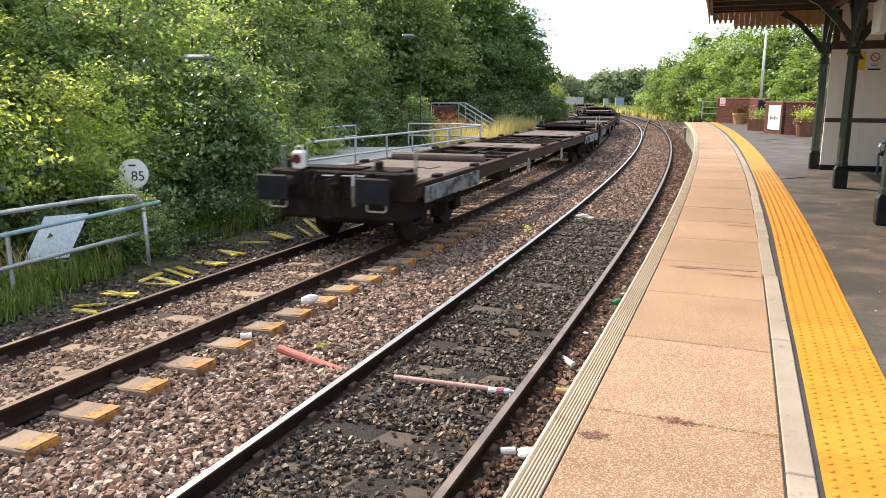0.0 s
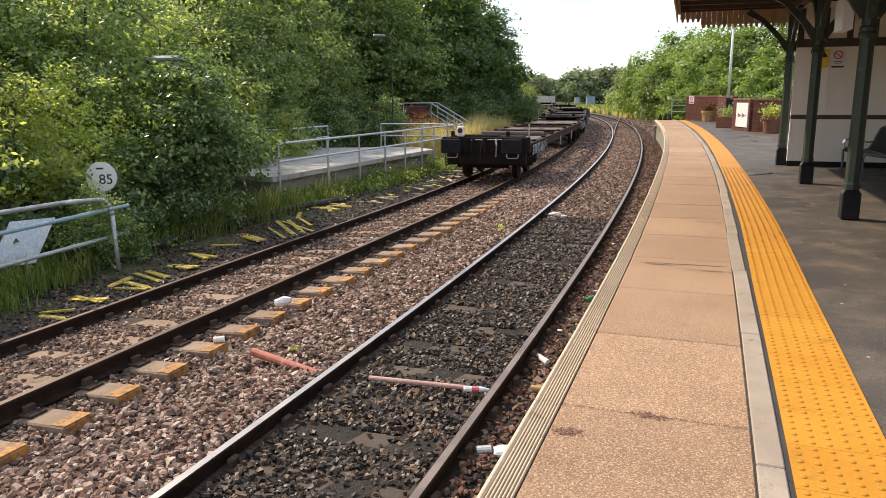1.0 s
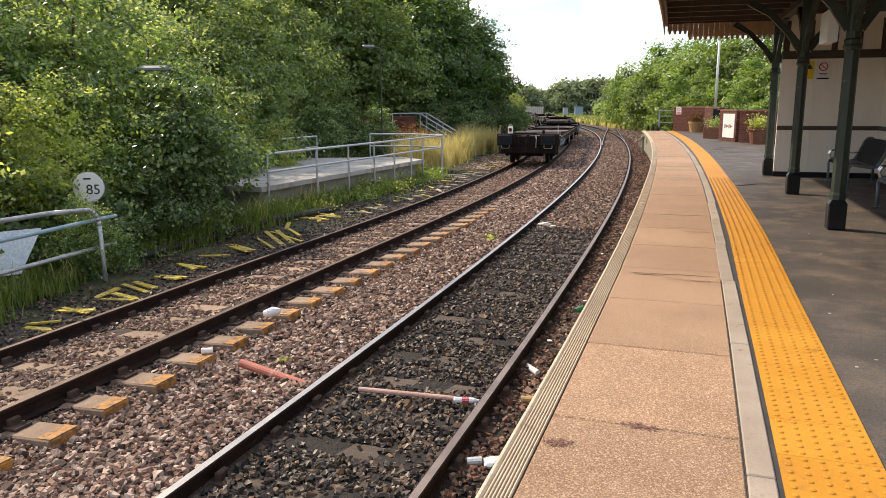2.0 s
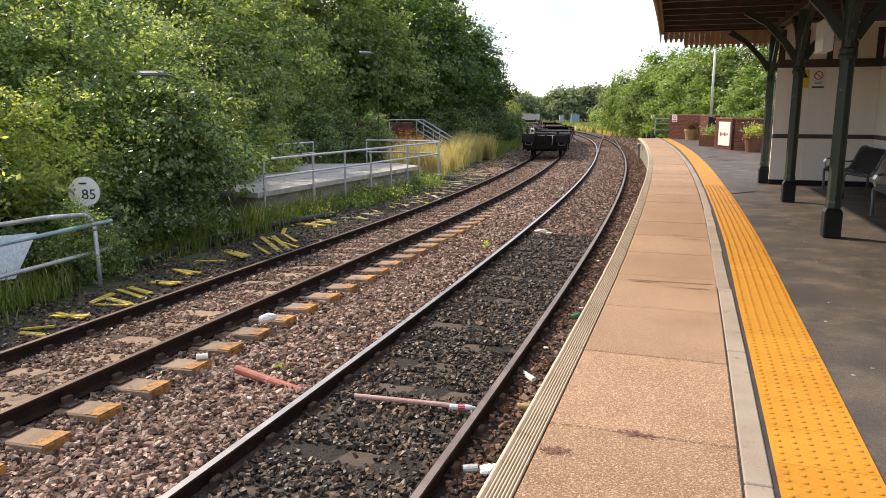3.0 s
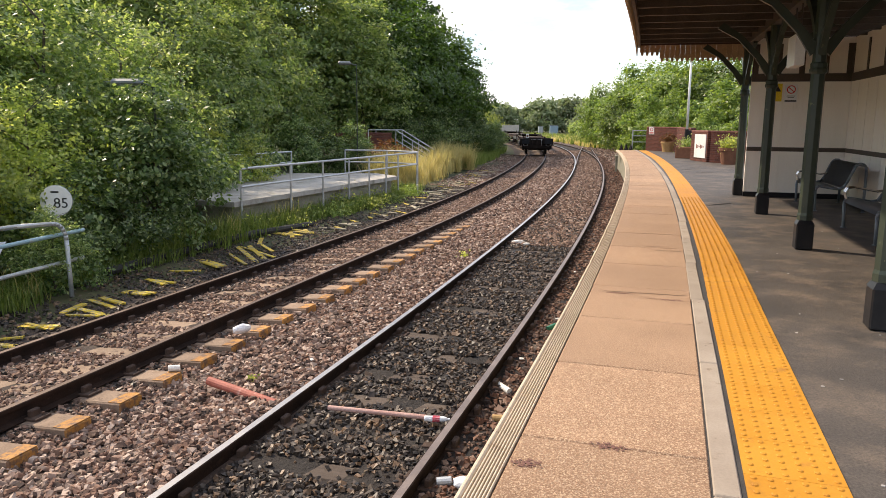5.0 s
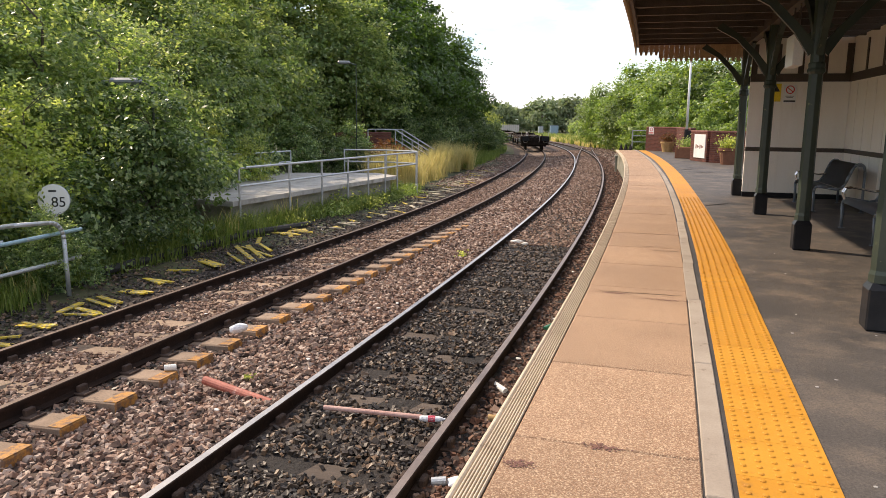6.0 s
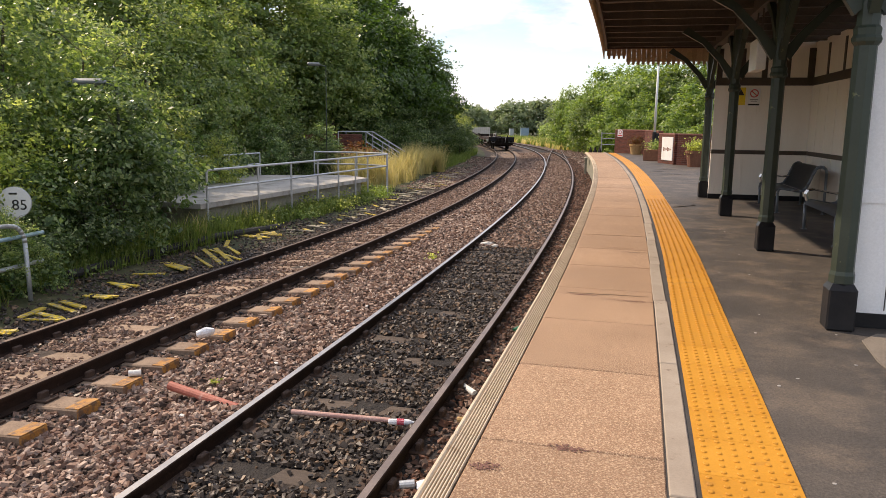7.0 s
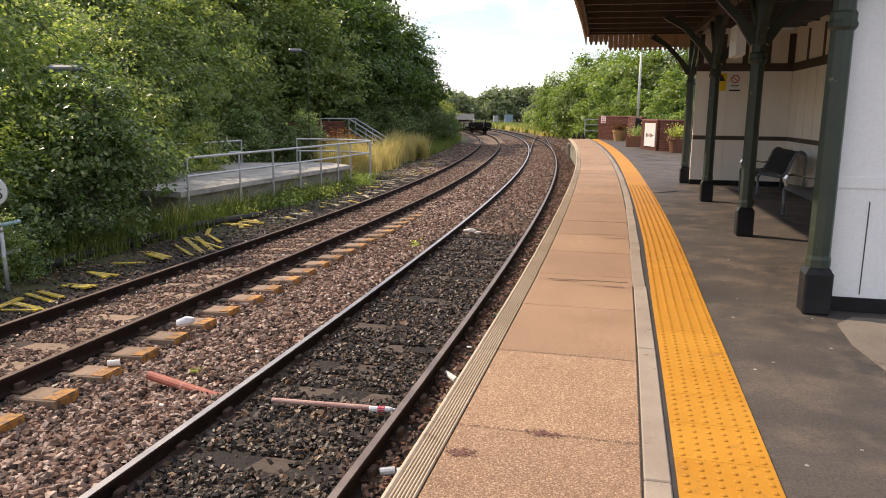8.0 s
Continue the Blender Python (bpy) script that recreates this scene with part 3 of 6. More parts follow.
def build_ground():
    bm = bmesh.new()
    n = 96
    rings = []
    for r in (0.0, 6, 12, 20, 30, 45, 65, 90, 130, 200, 320, 600, 1400, 3200):
        if r == 0:
            continue
        ring = []
        for i in range(n):
            a = i * 2 * math.pi / n
            x, y = r * math.cos(a), r * math.sin(a) + 10
            z = -1.32 + (0.12 * noise.noise((x * 0.08, y * 0.08, 0)) if r > 12 else 0)
            if r > 150:
                z -= 0.6 if r > 400 else 0.2
            ring.append(bm.verts.new((x, y, z)))
        rings.append(ring)
    bm.faces.new(rings[0])
    for a, b in zip(rings, rings[1:]):
        for i in range(n):
            bm.faces.new((a[i], a[(i + 1) % n], b[(i + 1) % n], b[i]))
    ob = part("ground", bm, M["ground"], None, "rough green and brown earth reaching the horizon")
    tagged(ob, category="ground", kind="structure")
    # verge to the west of the line and the trackbed sheet, in bands of their own ballast
    for name, u0, u1, du, mat, lab in (("verge", -26.0, -7.6, 0.8, "ground", "overgrown grassy verge beside the line"),
                                       ("trackbed_far", -7.6, -4.55, 0.16, "bed_far", "brown ash and ballast round the far track"),
                                       ("trackbed_middle", -4.55, -3.1, 0.12, "bed", "pinkish grey ballast heaped between the tracks"),
                                       ("trackbed_near", -3.1, -1.75, 0.12, "bed_dark", "oil-darkened ballast between the near rails"),
                                       ("trackbed_edge", -1.75, -0.7, 0.12, "bed_dark", "rust-stained ballast below the platform edge"),
                                       ("trackside", -0.7, 3.0, 0.5, "bed", "ballast beyond the platform's end")):
        s0, s1 = (-14.0, 130.0) if name != "trackside" else (44.2, 130.0)
        ss = np.concatenate([np.arange(s0, 14, 0.4), np.arange(14, s1, 2.0), [s1]]) if s0 < 14 else np.arange(s0, s1 + 2, 2.0)
        k = int(round((u1 - u0) / du))
        uu = np.linspace(u0, u1, k + 1)
        U, SS = np.meshgrid(uu, ss)
        Z = bed_height(U, SS) + (0.012 if name != "verge" else 0.05) * np.sin(U * 9.1 + SS * 5.3) * np.cos(SS * 7.7 - U * 3.1)
        Z[:, 0], Z[:, -1] = bed_height(uu[0], ss), bed_height(uu[-1], ss)
        ang = A0 + SS / RC
        W = warp(U, SS)
        V = np.stack([CX + (RC + W) * np.cos(ang), CY + (RC + W) * np.sin(ang), Z], -1).reshape(-1, 3)
        w = len(uu)
        i = np.arange(len(ss) - 1)[:, None] * w + np.arange(w - 1)[None]
        q = np.stack([i, i + 1, i + w + 1, i + w], -1).reshape(-1, 4)
        o = new(name, raw_mesh(name, V, q, M[mat]))
        tagged(o, lab, "ballast" if name != "verge" else "verge", kind="structure")


def stones(name, label, mat, u0, u1, s0, s1, per_m2, size, skip=(), sleepers=None):
    """Loose crushed stones lying on the bed, denser near the camera."""
    n = int((u1 - u0) * (s1 - s0) * per_m2)
    u = RNG.uniform(u0, u1, n)
    s = s0 + (s1 - s0) * RNG.uniform(0, 1, n) ** 1.35
    keep = np.ones(n, bool)
    for a, b in skip:
        keep &= ~((u > a) & (u < b))
    if sleepers:
        first, step, cover = sleepers
        ph = np.abs(((s - first) / step + 0.5) % 1.0 - 0.5) * step
        keep &= (ph > 0.13) | (RNG.uniform(0, 1, n) < cover * (0.5 + 0.5 * np.sin(u * 3.1 + np.round((s - first) / step) * 2.7)))
    u, s = u[keep], s[keep]
    n = len(u)
    z = bed_height(u, s)
    cube = np.array([(x, y, w) for w in (-1, 1) for y in (-1, 1) for x in (-1, 1)], float)
    V = cube[None] * (1 + RNG.uniform(-0.6, 0.15, (n, 8, 3)))
    V[:, 4:, :2] *= RNG.uniform(0.45, 0.95, (n, 1, 1))
    d = np.stack([RNG.uniform(0.6, 1.25, n), RNG.uniform(0.45, 0.9, n), RNG.uniform(0.3, 0.62, n)], 1) * (size * RNG.uniform(0.55, 1.2, n))[:, None] * 0.5
    V *= d[:, None]
    a = RNG.normal(0, 0.35, (n, 3))
    a[:, 2] = RNG.uniform(0, 6.28, n)
    for (i, j), k in (((1, 2), 0), ((0, 2), 1), ((0, 1), 2)):
        c, sn = np.cos(a[:, k])[:, None], np.sin(a[:, k])[:, None]
        p, q = V[..., i].copy(), V[..., j].copy()
        V[..., i], V[..., j] = c * p - sn * q, sn * p + c * q
    ang = A0 + s / RC
    w = warp(u, s)
    base = np.stack([CX + (RC + w) * np.cos(ang), CY + (RC + w) * np.sin(ang), z + d[:, 2] * 0.55 + RNG.uniform(-0.004, 0.016, n)], 1)
    V += base[:, None]
    F = np.array([(4, 5, 7, 6), (0, 1, 5, 4), (2, 6, 7, 3), (0, 4, 6, 2), (1, 3, 7, 5)])
    Q = (F[None] + 8 * np.arange(n)[:, None, None]).reshape(-1, 4)
    ob = new(name, raw_mesh(name, V.reshape(-1, 3), Q, M[mat]))
    return tagged(ob, label, "ballast stones", kind="stuff")


# ---- track ----
RAIL_PROF = [(-0.070, -0.160), (0.070, -0.160), (0.070, -0.148), (0.010, -0.128), (0.008, -0.045), (0.035, -0.036), (0.036, -0.006), (0.028, 0.0),
             (-0.028, 0.0), (-0.036, -0.006), (-0.035, -0.036), (-0.008, -0.045), (-0.010, -0.128), (-0.070, -0.148)]
RAIL_MATS = [0] * 7 + [1] + [0] * 6
ZA, ZB = -0.88, -0.95


def rail(name, u, z, s0, s1, parent, label, top, du=None):
    bm = bmesh.new()
    sweep(bm, [(u + a, z + b) for a, b in RAIL_PROF], s0, s1, 1.0, du=du, mats=RAIL_MATS)
    return part(name, bm, [M["rail_side"], M[top]], parent, label)


def sleeper_mesh(concrete, painted=True):
    bm = bmesh.new()
    if concrete and not painted:
        box(bm, (0, 0, -0.09), (2.6, 0.30, 0.18), bevel=0.014)
        return mesh_of("sleeper", bm, M["concrete"])
    if concrete:
        v = box(bm, (0, 0, -0.09), (2.6, 0.30, 0.18), bevel=0.014)
        for f in bm.faces:
            c = f.calc_center_median()
            if c.x > 1.285:
                f.material_index = 1
        # painted strip along the top of the end
        box(bm, (1.225, 0, 0.0015), (0.14, 0.275, 0.006), mat=1)
        return mesh_of("sleeper", bm, [M["concrete"], M["sleeper_paint"]])
    box(bm, (0, 0, -0.065), (2.6, 0.25, 0.13), bevel=0.012)
    return mesh_of("sleeper", bm, M["timber"])


def chair_mesh():
    bm = bmesh.new()
    box(bm, (0, 0, 0.012), (0.36, 0.17, 0.024), bevel=0.005)
    for x in (-0.075, 0.075):
        box(bm, (x, 0, 0.05), (0.05, 0.11, 0.07), bevel=0.01)
        tube(bm, (x * 1.9, 0.03, 0.02), (x * 1.9, 0.03, 0.05), 0.014, n=6)
    return mesh_of("rail_chair", bm, M["chair_iron"])


def build_tracks():
    near = empty("track_near", "curved running line with polished rails on dark sleepers", "railway track", kind="structure")
    far = empty("track_far", "curved siding line with brown rails on concrete sleepers", "railway track", kind="structure")
    rail("rail", -3.17, ZA, -12, 128, near, "polished steel rail", "rail_top")
    rail("rail", -1.68, ZA, -12, 128, near, "brownish worn steel rail", "rail_mid")
    rail("rail", -6.61, ZB - 0.03, -12, 128, far, "brown rusted rail", "rail_dull", du=far_du)
    rail("rail", -5.115, ZB + 0.03, -12, 128, far, "brown rusted rail", "rail_dull", du=far_du)
    chair = chair_mesh()
    con, plain, tim = sleeper_mesh(True), sleeper_mesh(True, False), sleeper_mesh(False)
    tilt = math.degrees(math.atan2(-0.06, 1.5))
    for k in range(-16, 170):
        s = 4.13 + 0.62 * k
        j = random.uniform(-0.02, 0.02)
        piece("sleeper", con if s < 18 else plain, far, at(-5.84 + far_du(s) + random.uniform(-0.02, 0.02), s + j, ZB - 0.165, random.uniform(-0.6, 0.6), 0, tilt))
        if s < 30:
            for u, z in ((-6.61, -0.03), (-5.115, 0.03)):
                piece("rail_chair", chair, far, at(u + far_du(s), s + j, ZB + z - 0.165, 0, 0, tilt))
    for k in range(-14, 130):
        s = 4.5 + 0.70 * k
        j = random.uniform(-0.03, 0.03)
        piece("sleeper", tim, near, at(-2.42 + random.uniform(-0.03, 0.03), s + j, ZA - (0.135 if s < 18 else 0.175) + random.uniform(-0.012, 0.004), random.uniform(-0.8, 0.8)))
        if s < 30:
            for u in (-3.17, -1.68):
                piece("rail_chair", chair, near, at(u, s + j, ZA - 0.145))
    # turnout that leaves the near line and runs on straighter
    turnout = empty("turnout", "rusty turnout rails leaving the running line", "railway track", kind="structure")
    for u0, st, far_end in ((-3.17, 45.0, 77.0), (-1.68, 50.0, 76.0)):
        rail("rail", u0, ZA, st, far_end, turnout, "brown turnout rail", "rail_mid", du=lambda s, st=st: 0.0023 * max(0.0, s - st) ** 2 + 0.072)
    return near, far


# ---- platform ----


def build_platform():
    S_END = 44.0
    SA = -8.6
    # body: brick-faced wall under the coping
    bm = bmesh.new()
    sweep(bm, [(-0.72, -1.3), (9.0, -1.3), (9.0, -0.003), (0.26, -0.003), (0.24, -0.06), (-0.72, -0.06)], SA, S_END, 1.2)
    core = part("platform", bm, [M["asphalt"]], None, "worn grey asphalt station platform surface")
    tagged(core, category="platform", kind="structure")
    bm = bmesh.new()
    sweep(bm, rect(-0.78, -0.71, -1.25, -0.06), SA, S_END, 1.2)
    part("edge_wall", bm, M["deck_side"], core, "dirty brick wall below the edge")
    # tar strip, worn lines
    bm = bmesh.new()
    sweep(bm, rect(-0.71, 0.30, -0.05, 0.0005), SA, S_END, 1.0)
    part("tar_strip", bm, M["tar"], core, "black bitumen joint")
    # slabs with a ribbed nosing, one by one
    pitch = 1.186
    sl = bmesh.new()
    box(sl, (0.428, 0, -0.04), (0.858, pitch - 0.012, 0.08), bevel=0.006)
    slab = mesh_of("paving_slab", sl, M["slab"])
    ns = bmesh.new()
    box(ns, (0, 0, -0.052), (0.126, pitch - 0.008, 0.085), mat=1)
    for i in range(7):
        box(ns, (-0.036 + i * 0.0150, 0, -0.006), (0.0082, pitch - 0.008, 0.022), bevel=0.0025)
    box(ns, (-0.060, 0, -0.036), (0.026, pitch - 0.008, 0.085), bevel=0.009)
    nose = mesh_of("ribbed_nosing", ns, [M["nosing"], M["groove"]])
    kb = bmesh.new()
    box(kb, (0, 0, -0.03), (0.11, 1.78, 0.07), bevel=0.006)
    kerb = mesh_of("kerb_strip", kb, M["kerbstrip"])
    k = -10
    while 3.285 + pitch * (k + 1) < S_END:
        s = 3.285 + pitch * (k + 0.5)
        dz = random.uniform(-0.003, 0.003)
        g = 0.03 * min(1.0, max(0.0, (s - 6.0) / 8.0))
        piece("paving_slab", slab, core, at(-0.735 - g, s, 0.008 + dz, random.uniform(-0.15, 0.15)) @ Matrix.Diagonal((1 + 1.9 * g, 1, 1, 1)))
        piece("ribbed_nosing", nose, core, at(-0.803 - g, s + 0.006, 0.008 + dz))
        k += 1
    s = -7.8
    while s < S_END - 1:
        piece("kerb_strip", kerb, core, at(0.180 + 0.03 * min(1.0, max(0.0, (s - 6.0) / 8.0)) + random.uniform(-0.006, 0.006), s + 0.9, 0.007 + random.uniform(-0.003, 0.002)))
        s += 1.79
    # tactile slabs with rows of blisters
    tl = bmesh.new()
    L = 0.40
    box(tl, (0, 0, -0.012), (0.412, L - 0.002, 0.026))
    for i in range(6):
        for j in range(6):
            lathe(tl, [(0.0145, 0.0), (0.0130, 0.0055), (0.0085, 0.0075)], 8, (-0.17 + i * 0.068, -0.165 + j * 0.0667, 0.0))
    tac = mesh_of("tactile_slab", tl, M["tactile"])
    tf = bmesh.new()
    box(tf, (0, 0, -0.012), (0.412, 1.192, 0.026))
    for i in range(6):
        box(tf, (-0.17 + i * 0.068, 0, 0.003), (0.020, 1.192, 0.010))
    tac_far = mesh_of("tactile_slab", tf, M["tactile"])
    def tactile_u(s):
        return float(np.interp(s, (0, 6, 9, 17, 24, 34, 44), (0.470, 0.472, 0.500, 0.505, 0.545, 0.59, 0.57)))

    s = -4.0
    while s < 16.0:
        piece("tactile_slab", tac, core, at(tactile_u(s + 0.2), s + 0.2, 0.004))
        s += 0.40
    while s < S_END - 0.6:
        piece("tactile_slab", tac_far, core, at(tactile_u(s + 0.6), s + 0.6, 0.004))
        s += 1.2
    # platform end ramp nose
    bm = bmesh.new()
    sweep(bm, [(-0.80, -1.3), (0.9, -1.3), (0.9, -0.02), (-0.80, -0.02)], S_END + 0.02, S_END + 0.25, 0.3)
    part("end_wall", bm, M["deck_side"], core, "mossy concrete end of the platform")
    return core


# ---- trees ----


def leaf_cloud(centers, normals, size, rng, aspect=0.62, droop=0.25, corners=4):
    """One leaf at each centre: folded and four-cornered, or a plain pointed one for trees further off."""
    n = len(centers)
    nn = normals / (np.linalg.norm(normals, axis=1)[:, None] + 1e-9)
    t = rng.normal(size=(n, 3))
    t -= nn * (t * nn).sum(1)[:, None]
    t /= np.linalg.norm(t, axis=1)[:, None] + 1e-9
    b = np.cross(nn, t)
    L = (size * rng.uniform(0.6, 1.3, n))[:, None]
    W = L * aspect * 0.5
    if corners == 3:
        v = np.stack([centers - t * L * 0.5 + b * W * 1.35, centers - t * L * 0.4 - b * W * 1.35, centers + t * L * 0.62 - nn * L * droop * 0.6], 1)
        return v.reshape(-1, 3), np.arange(3 * n).reshape(n, 3)
    v = np.stack([centers - t * L * 0.5, centers + b * W - nn * L * droop * 0.4, centers + t * L * 0.5 - nn * L * droop, centers - b * W - nn * L * droop * 0.4], 1)
    q = np.arange(4 * n).reshape(n, 4)
    return v.reshape(-1, 3), q


def crown_mesh(name, mat, rx, ry, h0, h1, n_clump, per, leaf, seed, clump=0.55, shape=1.0, hollow=0.55, corners=4):
    """Uneven crown: clumps of leaves spread over a lumpy body, with gaps."""
    rng = np.random.default_rng(seed)
    d = rng.normal(size=(n_clump, 3))
    d /= np.linalg.norm(d, axis=1)[:, None]
    rad = hollow + (1 - hollow) * rng.uniform(0, 1, n_clump) ** 0.6
    lump = 1 + 0.22 * np.sin(d[:, 0] * 5 + seed) * np.cos(d[:, 1] * 4 + seed * 2) + 0.15 * np.sin(d[:, 2] * 7 + seed * 3)
    mid, half = (h0 + h1) / 2, (h1 - h0) / 2
    c = d * (rad * lump)[:, None] * np.array([rx, ry, half])
    c[:, :2] *= (1 - 0.35 * shape * np.clip(c[:, 2] / half, -1, 1))[:, None]
    c[:, 2] += mid
    c = c[c[:, 2] > h0 - 0.2]
    cs = clump * rng.uniform(0.5, 1.35, len(c))
    off = rng.normal(size=(len(c), per, 3)) * 0.5
    off[..., 2] *= 0.5
    P = c[:, None] + off * cs[:, None, None]
    out = (P - np.array([0, 0, mid]))
    N = out / (np.linalg.norm(out, axis=2)[..., None] + 1e-6) * 0.5 + rng.normal(size=P.shape) * 0.55 + np.array([0, 0, 0.6])
    v, q = leaf_cloud(P.reshape(-1, 3), N.reshape(-1, 3), leaf, rng, corners=corners)
    return raw_mesh(name, v, q, mat)


def trunk_bm(h, r, seed, limbs=6, spread=1.0, base=-0.4):
    rng = random.Random(seed)
    bm = bmesh.new()
    p, rad = Vector((0, 0, base)), r
    steps = 5
    for i in range(steps):
        q = Vector((rng.uniform(-0.1, 0.1) * h * 0.25, rng.uniform(-0.1, 0.1) * h * 0.25, base + (h - base) * (i + 1) / steps))
        tube(bm, p, q, rad, rad * 0.78, 8)
        if i:
            for k in range(2):
                a = rng.uniform(0, 6.28)
                e = q + Vector((math.cos(a) * spread, math.sin(a) * spread, rng.uniform(0.3, 0.9) * spread))
                m = (q + e) / 2 + Vector((0, 0, 0.12 * spread))
                tube(bm, q, m, rad * 0.5, rad * 0.3, 6)
                tube(bm, m, e, rad * 0.3, rad * 0.1, 5)
        p, rad = q, rad * 0.78
    return bm


def make_tree(name, label, category, crown, h, r, seed, spread, group):
    ob = empty(name, label, category, group=group)
    part("trunk", trunk_bm(h, r, seed, spread=spread), M["bark"], ob, "grey-brown bark")
    c = new("crown", crown)
    c.parent = ob
    return ob


def plant(first, used, m):
    """Places the first tree itself, then copies."""
    if first not in used:
        used.add(first)
        first.matrix_basis = m
        return first
    return copy_thing(first, m)


build_ground()
build_tracks()
build_platform()


# ---- waiting shelter and canopy ----
COL_U, COLS = 1.54, (6.05, 9.80, 13.52, 17.0)
WALL_U, S_NEAR, S_FAR = 3.55, 6.08, 16.78
CANOPY_U, CAN0, CAN1 = -0.67, 5.3, 17.4


def build_column(s):
    col = empty("canopy_column", "dark green cast-iron column on a black block", "column", at(COL_U if s > 7 else COL_U - 0.07, s), "canopy columns")
    bm = bmesh.new()
    box(bm, (0, 0, 0.16), (0.20, 0.20, 0.32), bevel=0.012)
    v = box(bm, (0, 0, 0.335), (0.20, 0.20, 0.05))
    for w in v:
        if w.co.z > 0.34:
            w.co.x *= 0.72
            w.co.y *= 0.72
    part("base_block", bm, M["black_paint"], col, "chipped black base block")
    bm = bmesh.new()
    lathe(bm, [(0.092, 0.36), (0.092, 0.42), (0.083, 0.45), (0.083, 0.75), (0.079, 2.05), (0.079, 3.14)], 8)
    part("shaft", bm, M["green_paint"], col)
    bm = bmesh.new()
    lathe(bm, [(0.080, 2.10), (0.100, 2.125), (0.104, 2.15), (0.092, 2.175), (0.096, 2.22), (0.081, 2.24)], 10)
    part("capital", bm, M["green_paint"], col)
    for dx, dy, top in ((-0.82, 0.0, 3.13), (0.0, 0.95, 3.13), (0.0, -0.95, 3.13), (0.8, 0.0, 3.13)):
        bm = bmesh.new()
        d = Vector((dx, dy, 0))
        pts = [d * 0.07 + Vector((0, 0, 2.36)), d * 0.30 + Vector((0, 0, 2.62)), d * 0.66 + Vector((0, 0, 2.93)), d * 1.05 + Vector((0, 0, top))]
        side = d.normalized().cross(Vector((0, 0, 1))) * 0.036
        prev = None
        for i, p in enumerate(pts):
            w = (0.095, 0.07, 0.066, 0.09)[i]
            n = Vector((d.x, d.y, 0)).normalized() * -w * 0.5 + Vector((0, 0, w * 0.5))
            ring = [bm.verts.new(p + side + n), bm.verts.new(p - side + n), bm.verts.new(p - side - n), bm.verts.new(p + side - n)]
            if prev:
                for k in range(4):
                    bm.faces.new((prev[k], prev[(k + 1) % 4], ring[(k + 1) % 4], ring[k]))
            else:
                bm.faces.new(ring)
            prev = ring
        bm.faces.new(prev)
        part("bracket", bm, M["green_paint"], col, "curved timber bracket")
    return col


def valance_board_mesh(drop):
    """One board, its foot cut to a rounded tongue between two notches."""
    bm = bmesh.new()
    w = 0.105
    pts = [(-w / 2, 0), (-w / 2, -drop + 0.03), (-w / 2 + 0.018, -drop + 0.045), (-0.030, -drop + 0.03), (-0.030, -drop + 0.005)]
    for i in range(7):
        a = math.pi - i * math.pi / 6
        pts.append((0.024 * math.cos(a), -drop - 0.012 - 0.02 * math.sin(a)))
    pts += [(0.030, -drop + 0.005), (0.030, -drop + 0.03), (w / 2 - 0.018, -drop + 0.045), (w / 2, -drop + 0.03), (w / 2, 0)]
    f = [bm.verts.new((x, -0.011, z)) for x, z in pts]
    b = [bm.verts.new((x, 0.011, z)) for x, z in pts]
    bm.faces.new(f)
    bm.faces.new(b[::-1])
    for i in range(len(pts)):
        j = (i + 1) % len(pts)
        bm.faces.new((f[i], b[i], b[j], f[j]))
    bmesh.ops.triangulate(bm, faces=[x for x in bm.faces if len(x.verts) > 4])
    return mesh_of("valance_board", bm, M["valance"])


def build_canopy():
    can = empty("platform_canopy", "dark timber platform canopy with scalloped cream valance boards", "canopy", kind="structure")
    bm = bmesh.new()
    sweep(bm, [(CANOPY_U + 0.03, 3.30), (4.0, 3.50), (4.0, 3.55), (CANOPY_U + 0.03, 3.35)], CAN0, CAN1 - 0.03, 1.2)
    part("soffit", bm, M["soffit"], can, "brown boarded soffit")
    bm = bmesh.new()
    sweep(bm, [(CANOPY_U - 0.06, 3.36), (4.2, 3.60), (4.2, 3.64), (CANOPY_U - 0.06, 3.40)], CAN0 - 0.05, CAN1 + 0.08, 1.2)
    part("roof_sheet", bm, M["roof"], can, "grey roof covering")
    bm = bmesh.new()
    sweep(bm, rect(CANOPY_U - 0.035, CANOPY_U + 0.015, 3.16, 3.37), CAN0, CAN1, 1.2)
    part("front_fascia", bm, M["fascia"], can)
    bm = bmesh.new()
    sweep(bm, rect(COL_U - 0.075, COL_U + 0.075, 3.12, 3.30), CAN0, CAN1 - 0.05, 1.2)
    part("front_beam", bm, M["brown_beam"], can)
    # cross joists, each with a white strip painted as light through roof gaps
    jm = bmesh.new()
    box(jm, (1.65, 0, 3.265), (4.6, 0.07, 0.13))
    joist = mesh_of("joist", jm, M["brown_beam"])
    bmn = bmesh.new()
    box(bmn, (0, 0, 0), (1.5, 0.028, 0.014))
    batten = mesh_of("batten", bmn, M["white_wall"])
    s = CAN0 + 0.4
    k = 0
    while s < CAN1 - 0.2:
        piece("joist", joist, can, at(0, s))
        for u in ((0.15, 2.5), (0.6, 2.9))[k % 2]:
            piece("batten", batten, can, at(u, s + 0.30, 3.292 + (u - CANOPY_U) * 0.043))
        s += 0.86
        k += 1
    lo, hi = valance_board_mesh(0.33), valance_board_mesh(0.20)
    # end valance: short boards at the corner, long ones towards the shelter
    for i in range(21):
        u = CANOPY_U + 0.06 + i * 0.107
        piece("valance_board", hi if i < 4 else lo, can, at(u, CAN1, 3.22))
    bm = bmesh.new()
